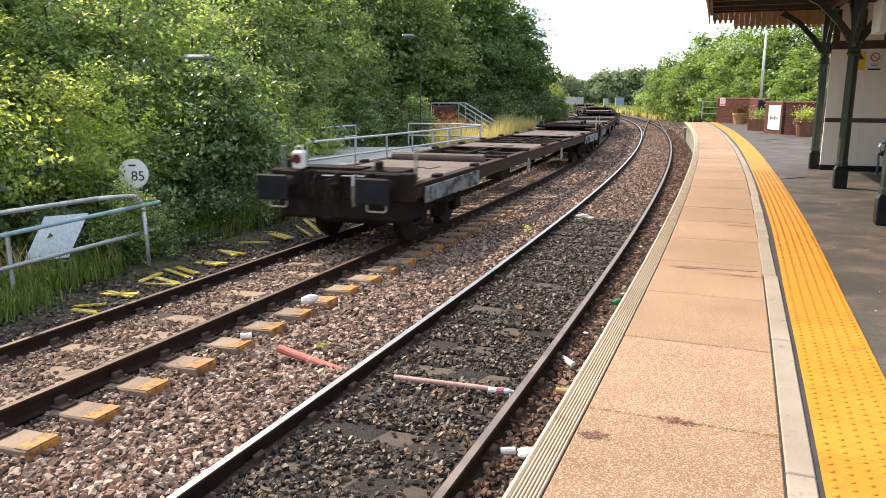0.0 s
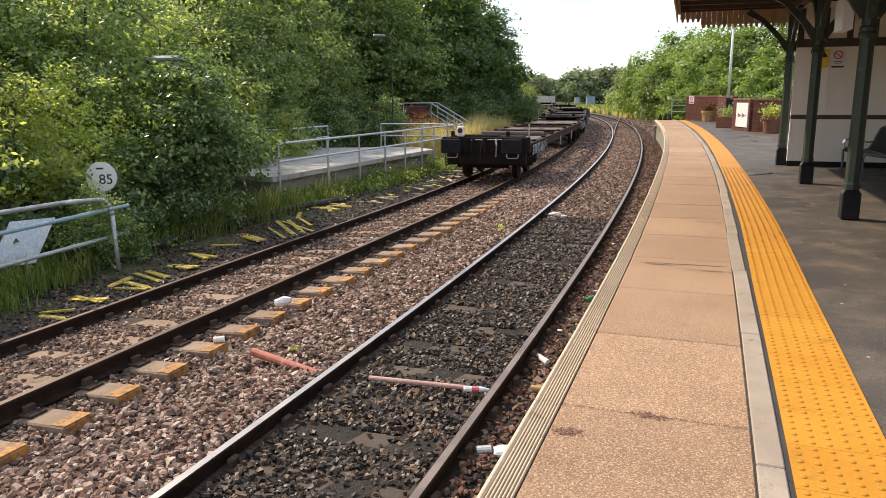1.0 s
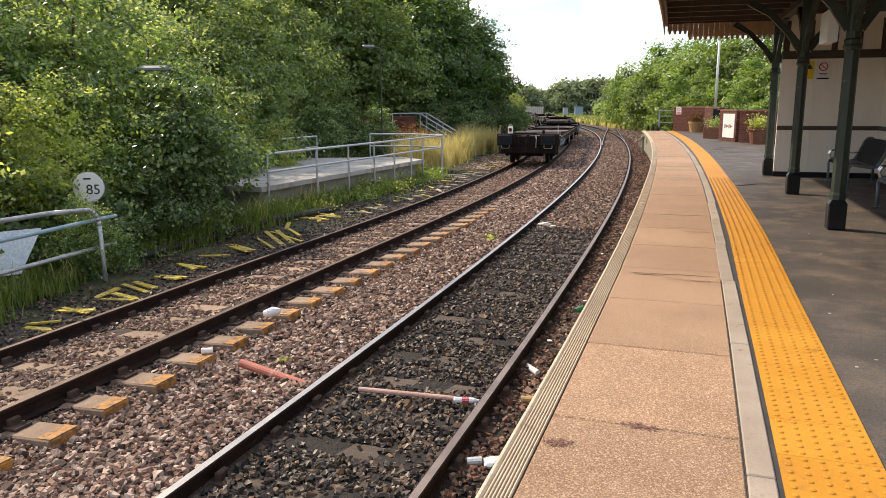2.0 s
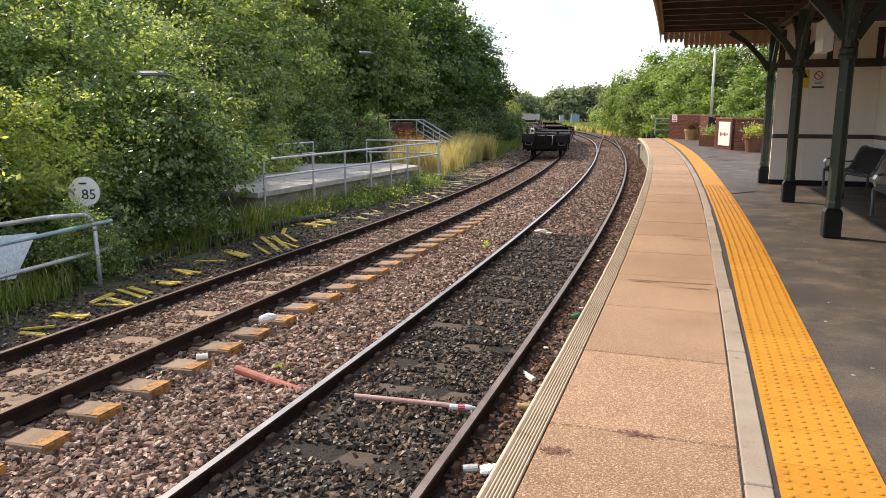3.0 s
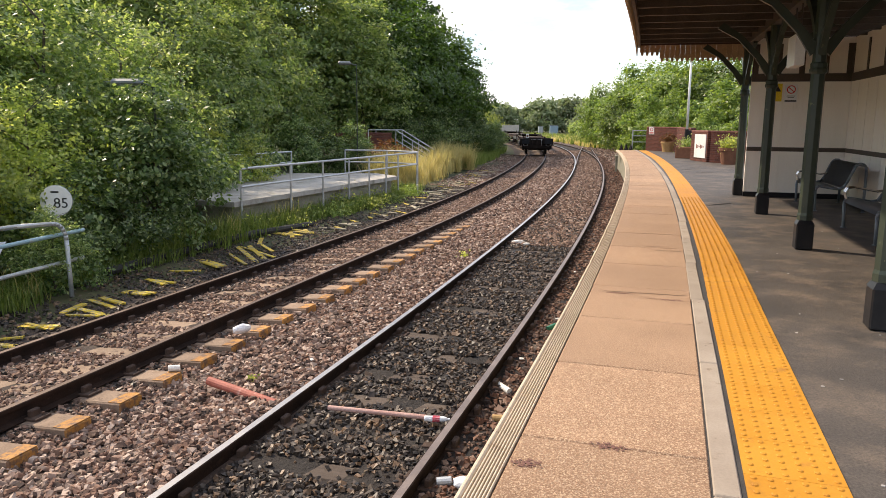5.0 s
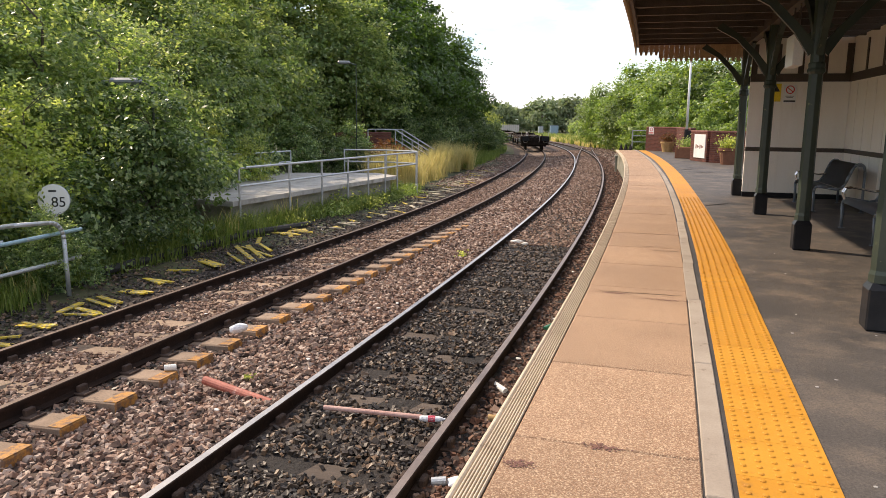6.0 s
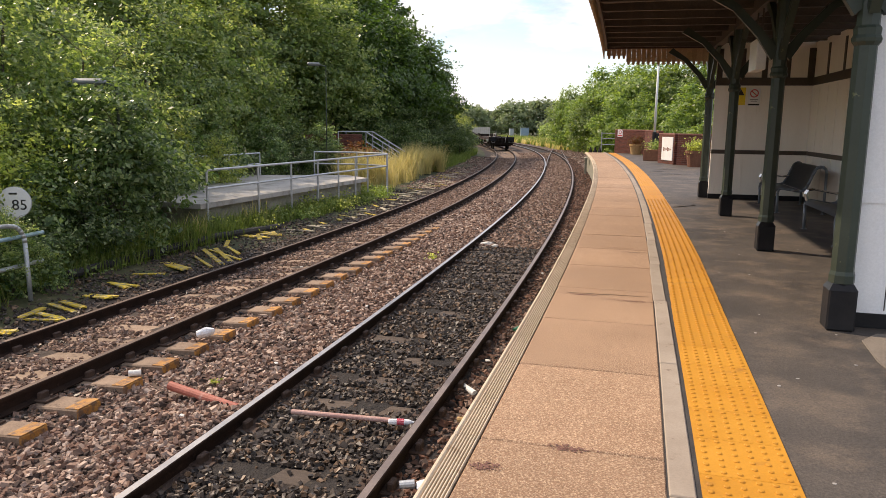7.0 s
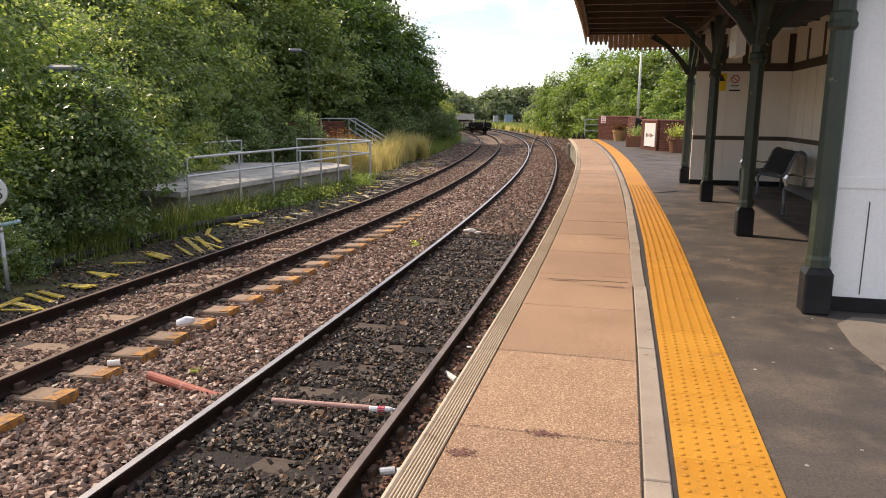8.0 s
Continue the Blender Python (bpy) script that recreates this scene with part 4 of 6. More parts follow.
    box(bm, (0.45, 0, 3.29), (2.3, 0.05, 0.16))
    part("end_fascia", bm, M["fascia"], can, m=at(0, CAN1 + 0.01))
    n = int((CAN1 - CAN0) / 0.107)
    for i in range(n):
        piece("valance_board", hi, can, at(CANOPY_U - 0.05, CAN0 + 0.06 + i * 0.107, 3.22, 90))
    return can


def boarded_wall(name, label, along_u, u0, u1, s0, s1, mat, upper=True, plinth=0.10):
    """Boarded wall with black skirting, dado rail, head beam and framed upper panels."""
    w = empty(name, label, "wall", kind="structure")

    def seg(nm, z0, z1, t, m, lab="", o=0.0):
        bm = bmesh.new()
        if along_u:
            box(bm, ((u0 + u1) / 2, 0, (z0 + z1) / 2), (u1 - u0, t, z1 - z0))
            part(nm, bm, m, w, lab, at(0, s0 + o))
        else:
            sweep(bm, rect(u0 - t / 2 + o, u0 + t / 2 + o, z0, z1), s0, s1, 1.2)
            part(nm, bm, m, w, lab)

    seg("boarding", plinth, 3.25, 0.08, mat)
    seg("skirting", 0.0, plinth + 0.003, 0.10, M["black_paint"], "black skirting")
    seg("dado_rail", 0.96, 1.045, 0.105, M["brown_beam"] if upper else M["white_bright"], "dado rail")
    if upper:
        seg("head_beam", 2.38, 2.54, 0.13, M["brown_beam"], "dark head beam")
    # vertical cover strips
    n = int((u1 - u0 if along_u else s1 - s0) / (0.62 if upper else 0.30))
    for i in range(1, n):
        bm = bmesh.new()
        if upper:
            box(bm, (0, 0, 1.22), (0.012, 0.012, 2.25))
            mm = mat
        else:
            box(bm, (0, 0, 0.5), (0.008, 0.004, 0.72))
            mm = M["tar"]
        f = i / n
        if along_u:
            part("cover_strip" if upper else "board_joint", bm, mm, w, m=at(u0 + (u1 - u0) * f, s0 + (-0.043 if upper else -0.0405)))
        else:
            part("cover_strip", bm, mm, w, m=at(u0 - 0.043, s0 + (s1 - s0) * f))
    if upper:
        k = 4 if along_u else 10
        for i in range(k + 1):
            f = i / k
            bm = bmesh.new()
            box(bm, (0, 0, 2.83), (0.11, 0.11, 0.60))
            part("stud", bm, M["brown_beam"], w, m=at(u0 + 0.06 + (u1 - u0 - 0.12) * f, s0) if along_u else at(u0, s0 + 0.06 + (s1 - s0 - 0.12) * f))
    return w


def build_shelter():
    for s in COLS:
        build_column(s)
    build_canopy()
    boarded_wall("wall_far_end", "off-white boarded end wall of the waiting shelter", True, 1.62, WALL_U - 0.05, S_FAR, S_FAR, M["white_wall"])
    boarded_wall("wall_back", "off-white boarded back wall of the waiting shelter", False, WALL_U, WALL_U, S_NEAR + 0.15, S_FAR + 0.04, M["white_wall"])
    boarded_wall("wall_near_end", "white painted boarded end of the station building", True, 1.50, 5.2, S_NEAR + 0.1, S_NEAR + 0.1, M["white_bright"], upper=False, plinth=0.11)


def bent_sheet(bm, prof, y0, y1, t):
    rows = [[bm.verts.new((x, y, z)) for x, z in prof] for y in (y0, y1)]
    for i in range(len(prof) - 1):
        bm.faces.new((rows[0][i], rows[0][i + 1], rows[1][i + 1], rows[1][i]))
    bmesh.ops.solidify(bm, geom=bm.faces[:], thickness=t)


def build_bench(s):
    """Sheet seat and back in one sweep between two tube frames that run from front foot over the back to the rear foot."""
    b = empty("platform_bench", "dark blue perforated steel bench with bent tube arms", "bench", at(2.46, s), "shelter benches")
    L = 1.72
    bm = bmesh.new()
    bent_sheet(bm, [(0.035, 0.385), (0.05, 0.425), (0.09, 0.45), (0.15, 0.452), (0.26, 0.425), (0.38, 0.405), (0.46, 0.41)], -L / 2, L / 2, 0.014)
    part("seat", bm, M["steel_seat"], b, smooth=True)
    bm = bmesh.new()
    bent_sheet(bm, [(0.465, 0.415), (0.51, 0.45), (0.55, 0.54), (0.60, 0.68), (0.645, 0.79), (0.68, 0.835), (0.73, 0.85), (0.78, 0.835), (0.81, 0.79)], -L / 2, L / 2, 0.014)
    part("backrest", bm, M["steel_seat"], b, smooth=True)
    for y in (-L / 2, L / 2):
        bm = bmesh.new()
        pipe_run(bm, [(0.06, y, 0.0), (0.045, y, 0.36), (0.06, y, 0.42), (0.10, y, 0.445), (0.26, y, 0.42), (0.40, y, 0.40), (0.48, y, 0.42), (0.54, y, 0.52), (0.60, y, 0.68),
                      (0.65, y, 0.80), (0.70, y, 0.845), (0.76, y, 0.845), (0.81, y, 0.80), (0.825, y, 0.72), (0.83, y, 0.0)], 0.023, 10)
        part("end_frame", bm, M["steel_seat"], b, smooth=True)
        for x in (0.06, 0.83):
            bm = bmesh.new()
            tube(bm, (x, y, 0.0), (x, y, 0.012), 0.045, n=10)
            part("foot_plate", bm, M["steel_seat"], b)
    for y in (L / 2 - 0.03, L / 2 - 0.12):
        bm = bmesh.new()
        pipe_run(bm, [(0.05, y, 0.44), (0.02, y, 0.54), (0.05, y, 0.60), (0.13, y, 0.615), (0.30, y, 0.585), (0.44, y, 0.56), (0.56, y, 0.58)], 0.013)
        part("arm_loop", bm, M["chrome"], b, "bright bent tube arm")
    return b


def text_mesh(body, size, mat, parent, name, m, thick=0.002):
    cu = bpy.data.curves.new(name, "FONT")
    cu.body, cu.size, cu.align_x, cu.align_y, cu.extrude = body, size, "CENTER", "CENTER", thick
    tmp = bpy.data.objects.new(name, cu)
    scene.collection.objects.link(tmp)
    dg = bpy.context.evaluated_depsgraph_get()
    me = bpy.data.meshes.new_from_object(tmp.evaluated_get(dg))
    bpy.data.objects.remove(tmp)
    me.materials.clear()
    me.materials.append(mat)
    return piece(name, me, parent, m)


def disc(bm, r, t=0.004, n=28, c=(0, 0, 0), mat=0, r_in=0.0):
    """Flat disc or ring facing -y."""
    c = Vector(c)
    for i in range(n):
        a, b = i * 2 * math.pi / n, (i + 1) * 2 * math.pi / n
        o = [Vector((r * math.cos(x), 0, r * math.sin(x))) for x in (a, b)]
        inn = [Vector((r_in * math.cos(x), 0, r_in * math.sin(x))) for x in (a, b)]
        d = Vector((0, t, 0))
        f = [bm.verts.new(c + p) for p in (inn[0], o[0], o[1], inn[1])] if r_in else [bm.verts.new(c + p) for p in (Vector(), o[0], o[1])]
        bm.faces.new(f).material_index = mat
        e = [bm.verts.new(c + p) for p in (o[0], o[1], o[1] + d, o[0] + d)]
        bm.faces.new(e).material_index = mat


def build_signs():
    # no-smoking and warning notices on the shelter's end wall
    sg = empty("no_smoking_sign", "small white no-smoking notice on the boarded wall", "sign", at(2.39, S_FAR - 0.06, 2.14))
    bm = bmesh.new()
    box(bm, (0, 0.004, 0), (0.24, 0.006, 0.36), bevel=0.002)
    part("plate", bm, M["sign_white"], sg)
    bm = bmesh.new()
    disc(bm, 0.085, c=(0, -0.003, 0.08), r_in=0.065)
    box(bm, (0, -0.0015, 0.08), (0.15, 0.003, 0.018), Matrix.Rotation(radians(40), 4, "Y"))
    part("prohibition_ring", bm, M["sign_red"], sg)
    bm = bmesh.new()
    box(bm, (0, -0.0015, -0.05), (0.16, 0.002, 0.012))
    box(bm, (0, -0.0015, -0.08), (0.12, 0.002, 0.010))
    box(bm, (0, -0.0015, -0.15), (0.22, 0.002, 0.03))
    part("print", bm, M["ink"], sg)
    sg = empty("warning_sign", "small yellow and white warning notice on the boarded wall", "sign", at(2.12, S_FAR - 0.06, 2.16))
    bm = bmesh.new()
    box(bm, (0, 0.004, 0), (0.20, 0.006, 0.36), bevel=0.002)
    part("plate", bm, M["sign_yellow"], sg)
    bm = bmesh.new()
    v = [bm.verts.new(p) for p in ((-0.08, -0.002, 0.02), (0.08, -0.002, 0.02), (0, -0.002, 0.15))]
    bm.faces.new(v)
    v = [bm.verts.new((p[0] * 0.99, 0.002, p[2])) for p in ((-0.08, 0, 0.02), (0.08, 0, 0.02), (0, 0, 0.15))]
    bm.faces.new(v)
    part("triangle", bm, M["ink"], sg)
    # hanging sign under the canopy, across the platform
    sg = empty("hanging_sign", "white hanging platform sign below the canopy beam", "sign", at(1.53, 11.4, 2.51))
    bm = bmesh.new()
    box(bm, (0, 0, 0), (0.13, 0.62, 0.42), bevel=0.006)
    part("box", bm, M["sign_white"], sg)
    for y in (-0.22, 0.22):
        bm = bmesh.new()
        tube(bm, (0, y, 0.21), (0, y, 0.64), 0.012, n=6)
        part("hanger", bm, M["brown_beam"], sg)


# ---- brick walls, planters and posts at the platform's far end ----


def brick_wall(name, label, p0, p1, h, thick=0.22, z0=0.0):
    """Walls of single bricks in stretcher bond over a mortar core, from p0 to p1 (u, s)."""
    a, b = S(*p0), S(*p1)
    d = b - a
    L = d.length
    ang = math.degrees(math.atan2(d.y, d.x))
    w = empty(name, label, "brick wall", pose(a.x, a.y, z0, 0, 0, ang), kind="structure")
    bm = bmesh.new()
    box(bm, (L / 2, 0, h / 2 - 0.02), (L - 0.012, thick - 0.012, h - 0.04))
    part("mortar_core", bm, M["mortar"], w)
    bm = bmesh.new()
    z, k = 0.037, 0
    while z < h - 0.08:
        x = (0.0 if k % 2 else -0.1125)
        while x < L:
            x0, x1 = max(0.0, x + 0.005), min(L, x + 0.22)
            if x1 - x0 > 0.03:
                j = random.uniform(-0.002, 0.002)
                box(bm, ((x0 + x1) / 2, j, z), (x1 - x0, thick, 0.064))
            x += 0.225
        z += 0.075
        k += 1
    tagged(part("brickwork", bm, M["brick"], w, "red-brown bricks"), kind="stuff")
    bm = bmesh.new()
    n = max(1, int(L / 0.3))
    for i in range(n):
        box(bm, ((i + 0.5) * L / n, 0, h - 0.03), (L / n - 0.006, thick + 0.03, 0.07), bevel=0.012)
    part("coping", bm, M["coping"], w)
    return w


def build_planter(u, s, r, h, leaf, mat, label, seed, square=False, lean=0):
    p = empty("planter", label, "planter", at(u, s, 0, seed * 31, 0, lean), "platform planters")
    bm = bmesh.new()
    if square:
        v = box(bm, (0, 0, h / 2), (2 * r, 2 * r, h), bevel=0.02)
    else:
        lathe(bm, [(r * 0.72, 0), (r * 0.95, h * 0.82), (r * 1.04, h * 0.83), (r * 1.04, h), (r * 0.9, h), (r * 0.88, h - 0.05)], 16)
    part("pot", bm, mat, p, smooth=False)
    rng = np.random.default_rng(seed)
    n = 900
    P = rng.normal(size=(n, 3)) * np.array([r * 0.55, r * 0.55, 0.13]) + np.array([0, 0, h + 0.17])
    N = rng.normal(size=(n, 3)) + np.array([0, 0, 0.8])
    v, q = leaf_cloud(P, N, 0.075, rng)
    o = new("foliage", raw_mesh("foliage", v, q, leaf))
    o.parent = p
    return p


def build_far_end():
    brick_wall("brick_wall_end", "low red-brown brick wall at the platform's end", (0.86, 44.2), (2.5, 42.0), 1.33)
    brick_wall("brick_wall_middle", "low red-brown brick wall behind the planters", (2.25, 41.6), (2.55, 38.2), 1.32)
    brick_wall("brick_wall_poster", "red-brown brick wall carrying a white poster", (1.96, 32.9), (2.42, 31.35), 1.25)
    brick_wall("brick_wall_return", "red-brown brick wall facing along the platform", (2.47, 31.25), (5.2, 29.4), 1.25)
    ps = empty("poster_board", "white poster board with a pale print on the brick wall", "poster", at(2.24, 31.98, 0.62, 16.8))
    bm = bmesh.new()
    box(bm, (-0.13, 0, 0), (0.03, 1.08, 0.95), bevel=0.006)
    part("board", bm, M["sign_white"], ps)
    bm = bmesh.new()
    for i in range(6):
        box(bm, (-0.147, -0.33 + i * 0.13, -0.02), (0.003, 0.09, 0.06 + 0.05 * (i % 3)))
    part("print", bm, M["coping"], ps, "faded red print")
    sg = empty("end_notice", "small white notice with red print on the brick wall", "sign", at(1.02, 43.74, 1.12, -40))
    bm = bmesh.new()
    box(bm, (0, 0, 0), (0.34, 0.01, 0.42), bevel=0.002)
    part("plate", bm, M["sign_white"], sg)
    bm = bmesh.new()
    disc(bm, 0.10, c=(0, -0.008, 0.06), r_in=0.07)
    box(bm, (0, -0.007, -0.13), (0.28, 0.003, 0.06))
    part("print", bm, M["sign_red"], sg)
    # pole with a short black cabinet at its foot
    pl = empty("lamp_post", "tall slim pale grey lamp post on the platform", "lamp post", at(2.2, 37.9))
    bm = bmesh.new()
    tube(bm, (0, 0, 1.2), (0, 0, 4.4), 0.062, 0.05, 10)
    tube(bm, (0, 0, 4.4), (0, 0, 7.0), 0.05, 0.04, 10)
    part("shaft", bm, M["post_white"], pl, smooth=True)
    bm = bmesh.new()
    tube(bm, (0, 0, 0), (0, 0, 1.25), 0.11, 0.10, 12)
    box(bm, (0.16, 0, 0.6), (0.24, 0.24, 1.2), bevel=0.015)
    part("base", bm, M["black_paint"], pl, "black base cabinet")
    bm = bmesh.new()
    box(bm, (-0.3, 0, 7.02), (0.62, 0.2, 0.09), bevel=0.02)
    part("lantern", bm, M["lantern"], pl)
    build_planter(1.75, 42.0, 0.36, 0.55, M["leaf_red"], M["basket"], "tan tub of wilted brown plants", 1)
    build_planter(1.95, 34.7, 0.42, 0.5, M["leaf_a"], M["terracotta"], "dark square tub of leafy green plants", 2, True)
    build_planter(2.95, 30.0, 0.36, 0.62, M["leaf_b"], M["terracotta"], "terracotta pot with bright green plants", 3)
    # gate and posts at the platform's end
    gt = empty("metal_gate", "grey tubular gate at the platform's end", "gate", at(0.0, 44.6))
    for x in (0.05, 0.9):
        bm = bmesh.new()
        tube(bm, (x, 0, -0.3), (x, 0, 1.15), 0.035, n=8)
        part("post", bm, M["galv"], gt)
    for z in (0.45, 0.8, 1.1):
        bm = bmesh.new()
        tube(bm, (0.05, 0, z), (0.9, 0, z), 0.022, n=6)
        part("bar", bm, M["galv"], gt)
    ee = empty("edge_step", "mossy green step hung below the platform's edge", "step", at(-0.98, 40.6))
    bm = bmesh.new()
    box(bm, (0, 0, -0.22), (0.16, 0.9, 0.12), bevel=0.01)
    box(bm, (0, -0.35, -0.62), (0.12, 0.08, 0.8), bevel=0.01)
    part("frame", bm, M["deck_side"], ee)
    bl = empty("edge_blocks", "three dark blocks on the platform's end", "marker", at(-0.3, 43.8))
    for i in range(3):
        bm = bmesh.new()
        lathe(bm, [(0.12, 0.0), (0.11, 0.06), (0.02, 0.32)], 4, (-0.3 + i * 0.26, 0, 0.005))
        part("block", bm, M["black_paint"], bl)


# ---- west side: deck, railings, fence, lamps, signs ----


def build_west():
    # concrete deck, its front edge nearly along the line
    dk = empty("concrete_deck", "pale concrete deck raised on a mossy wall", "platform", kind="structure")
    corners = [(-9.45, 14.9), (-8.5, 24.3), (-9.6, 25.4), (-12.6, 24.2), (-13.2, 15.4)]
    bm = bmesh.new()
    for z0, z1, grow in ((-0.47, -0.35, 0.0),):
        lo = [bm.verts.new(S(u, s, z0)) for u, s in corners]
        hi = [bm.verts.new(S(u, s, z1)) for u, s in corners]
        bm.faces.new(lo)
        bm.faces.new(hi)
        for i in range(5):
            bm.faces.new((lo[i], lo[(i + 1) % 5], hi[(i + 1) % 5], hi[i]))
    part("deck_slab", bm, M["deck"], dk)
    bm = bmesh.new()
    inner = [(-9.6, 15.05), (-8.68, 24.15), (-9.65, 25.15), (-12.5, 24.0), (-13.05, 15.55)]
    lo = [bm.verts.new(S(u, s, -1.35)) for u, s in inner]
    hi = [bm.verts.new(S(u, s, -0.475)) for u, s in inner]
    for i in range(5):
        bm.faces.new((lo[i], lo[(i + 1) % 5], hi[(i + 1) % 5], hi[i]))
    part("deck_wall", bm, M["deck_side"], dk, "mossy supporting wall")

    def railing(label, posts, z0, z1, mids, r=0.028):
        rl = empty("tube_railing", label, "railing", group="railings on the deck")
        tops = [S(u, s, z1) for u, s in posts]
        for u, s in posts:
            bm = bmesh.new()
            tube(bm, S(u, s, z0), S(u, s, z1), r, n=8)
            part("post", bm, M["galv"], rl)
        for z in [z1] + mids:
            for a, b in zip(posts, posts[1:]):
                bm = bmesh.new()
                tube(bm, S(*a, z), S(*b, z), r, n=8)
                part("rail", bm, M["galv"], rl)
        return rl

    def edge(f):
        return (-9.42 + 0.95 * f, 14.95 + 9.3 * f)

    railing("galvanised tube railing along the deck's edge", [edge(f) for f in (0.02, 0.25, 0.43, 0.60, 0.75, 0.89, 1.0)] + [(-8.25, 25.9)], -0.85, 0.40, [-0.02])
    railing("galvanised tube railing behind the deck", [(-12.9, 20.0), (-12.6, 22.3), (-12.4, 24.2)], -0.6, 0.42, [0.05])
    railing("galvanised tube railing closing the deck's end", [(-8.25, 26.0), (-9.6, 26.6), (-11.2, 26.4)], -1.1, 0.42, [-0.02])
    # stair with handrails up the bank beyond
    st = empty("bank_steps", "brick steps with grey handrails up the bank", "steps", at(-10.7, 38.6, -1.0, 90))
    for i in range(6):
        bm = bmesh.new()
        box(bm, (0, i * 0.30, 0.09 + i * 0.18), (1.3, 0.32, 0.18 + 0.0), bevel=0.01)
        part("step", bm, M["brick"], st)
    for x in (-0.7, 0.7):
        bm = bmesh.new()
        pipe_run(bm, [(x, -0.1, 0), (x, -0.1, 1.0), (x, 1.7, 2.05), (x, 3.2, 2.05), (x, 3.2, 0.9)], 0.03)
        part("handrail", bm, M["galv"], st)
        for a, b in (((x, 0.8, 0.4), (x, 0.8, 1.5)), ((x, 1.7, 0.9), (x, 1.7, 2.05))):
            bm = bmesh.new()
            tube(bm, a, b, 0.025)
            part("baluster", bm, M["galv"], st)
        bm = bmesh.new()
        tube(bm, (x, -0.1, 0.5), (x, 1.7, 1.55), 0.022)
        part("lower_rail", bm, M["galv"], st)
    brick_wall("brick_wall_bank", "old dark red brick wall on the bank", (-15.8, 38.2), (-12.9, 38.9), 2.0, z0=-1.1)
    # tubular fence in front of the young trees
    fn = empty("tube_fence", "blue-grey tube fence rails along the verge", "fence")
    for z, s1, nm in ((-0.18, 9.13, "top_rail"), (-0.60, 9.08, "lower_rail")):
        bm = bmesh.new()
        pipe_run(bm, [S(-8.55, 2.0, z - 0.12), S(-8.6, 6.3, z - 0.04), S(-8.62, s1, z + 0.01)], 0.03, 10)
        part(nm, bm, M["blue_tube"] if z > -0.5 else M["galv"], fn)
    for s in (4.2, 6.4):
        bm = bmesh.new()
        tube(bm, S(-8.66, s, -1.3), S(-8.66, s, -0.2), 0.03, n=8)
        part("post", bm, M["galv"], fn)
    hp = empty("hoop_rail", "grey hooped guard rail behind the fence", "railing")
    bm = bmesh.new()
    pts = [S(-8.5, 4.0, 0.10), S(-8.5, 7.75, 0.06), S(-8.5, 8.36, 0.02)]
    for i in range(1, 7):
        a = i * math.pi / 12
        pts.append(S(-8.5, 8.38 + 0.26 * math.sin(a), -0.25 + 0.27 * math.cos(a)))
    pts.append(S(-8.5, 8.67, -1.3))
    pipe_run(bm, pts, 0.032, 10)
    part("hoop", bm, M["galv"], hp, smooth=True)
    sh = empty("leaning_sheet", "pale blue sheet leaning against the fence", "panel", at(-9.2, 7.62, -0.52, -32, 0, -10))
    bm = bmesh.new()
    v = box(bm, (0, 0, 0), (0.02, 0.58, 0.62))
    for w in v:
        w.co.y += w.co.z * 0.55
    part("sheet", bm, M["sheet"], sh)
    # round white sign 85 in the leaves
    sg = empty("round_sign", "round white bridge sign numbered 85", "sign", at(-9.5, 9.56, 0.20, 24))
    bm = bmesh.new()
    disc(bm, 0.245, 0.012, 36)
    part("plate", bm, M["sign_white"], sg)
    bm = bmesh.new()
    disc(bm, 0.25, 0.016, 36, (0, 0.014, 0))
    tube(bm, (0, 0.04, -1.6), (0, 0.04, 0.2), 0.03)
    part("post", bm, M["galv"], sg)
    text_mesh("85", 0.23, M["ink"], sg, "number", pose(0.075, -0.004, -0.045, 90, 0, 0))
    bm = bmesh.new()
    box(bm, (-0.01, -0.003, 0.14), (0.12, 0.003, 0.028))
    part("small_print", bm, M["ink"], sg)
    # lanterns on posts among the trees
    for u, s, z, turn, ln, ps in ((-9.95, 12.85, 2.19, 12, 0.62, 0.035), (-11.4, 28.4, 3.72, 20, 0.5, 0.022)):
        lp = empty("street_lamp", "grey lantern on a post among the trees", "street lamp", at(u, s, -1.2, turn))
        bm = bmesh.new()
        tube(bm, (0, 0, 0), (0, 0, z + 1.2), ps, ps * 0.8, 8)
        tube(bm, (0, 0, z + 1.15), (-0.25, 0, z + 1.22), 0.03)
        part("post", bm, M["green_paint"], lp)
        bm = bmesh.new()
        v = box(bm, (-0.22 - ln / 2, 0, z + 1.24), (ln, 0.24, 0.13), bevel=0.045)
        part("lantern", bm, M["lantern"], lp, "rounded grey lantern")
    # old timber post, cable trough
    po = empty("timber_post", "old dark timber post at the trees", "post", at(-11.3, 5.0, -1.2))
    bm = bmesh.new()
    box(bm, (0, 0, 1.6), (0.18, 0.18, 3.2), bevel=0.02)
    part("post", bm, M["timber"], po)
    ct = empty("cable_trough", "dark cable pipe along the verge", "pipe")
    bm = bmesh.new()
    pipe_run(bm, [S(-9.0, 10.0, -1.02), S(-8.95, 11.8, -1.0), S(-8.85, 14.5, -1.0), S(-8.5, 17.0, -1.08)], 0.075, 8)
    part("pipe", bm, M["cable"], ct)
    # equipment cabinets far down the line
    for x, y, w, h, mt, lb in ((11.6, 165, 0.95, 1.45, "cabinet_grey", "pale grey trackside equipment cabinet"), (13.9, 158, 1.7, 1.7, "cabinet_blue", "blue-grey trackside equipment cabinet")):
        cb = empty("equipment_cabinet", lb, "cabinet", pose(x, y, -1.2, 0, 0, 8))
        bm = bmesh.new()
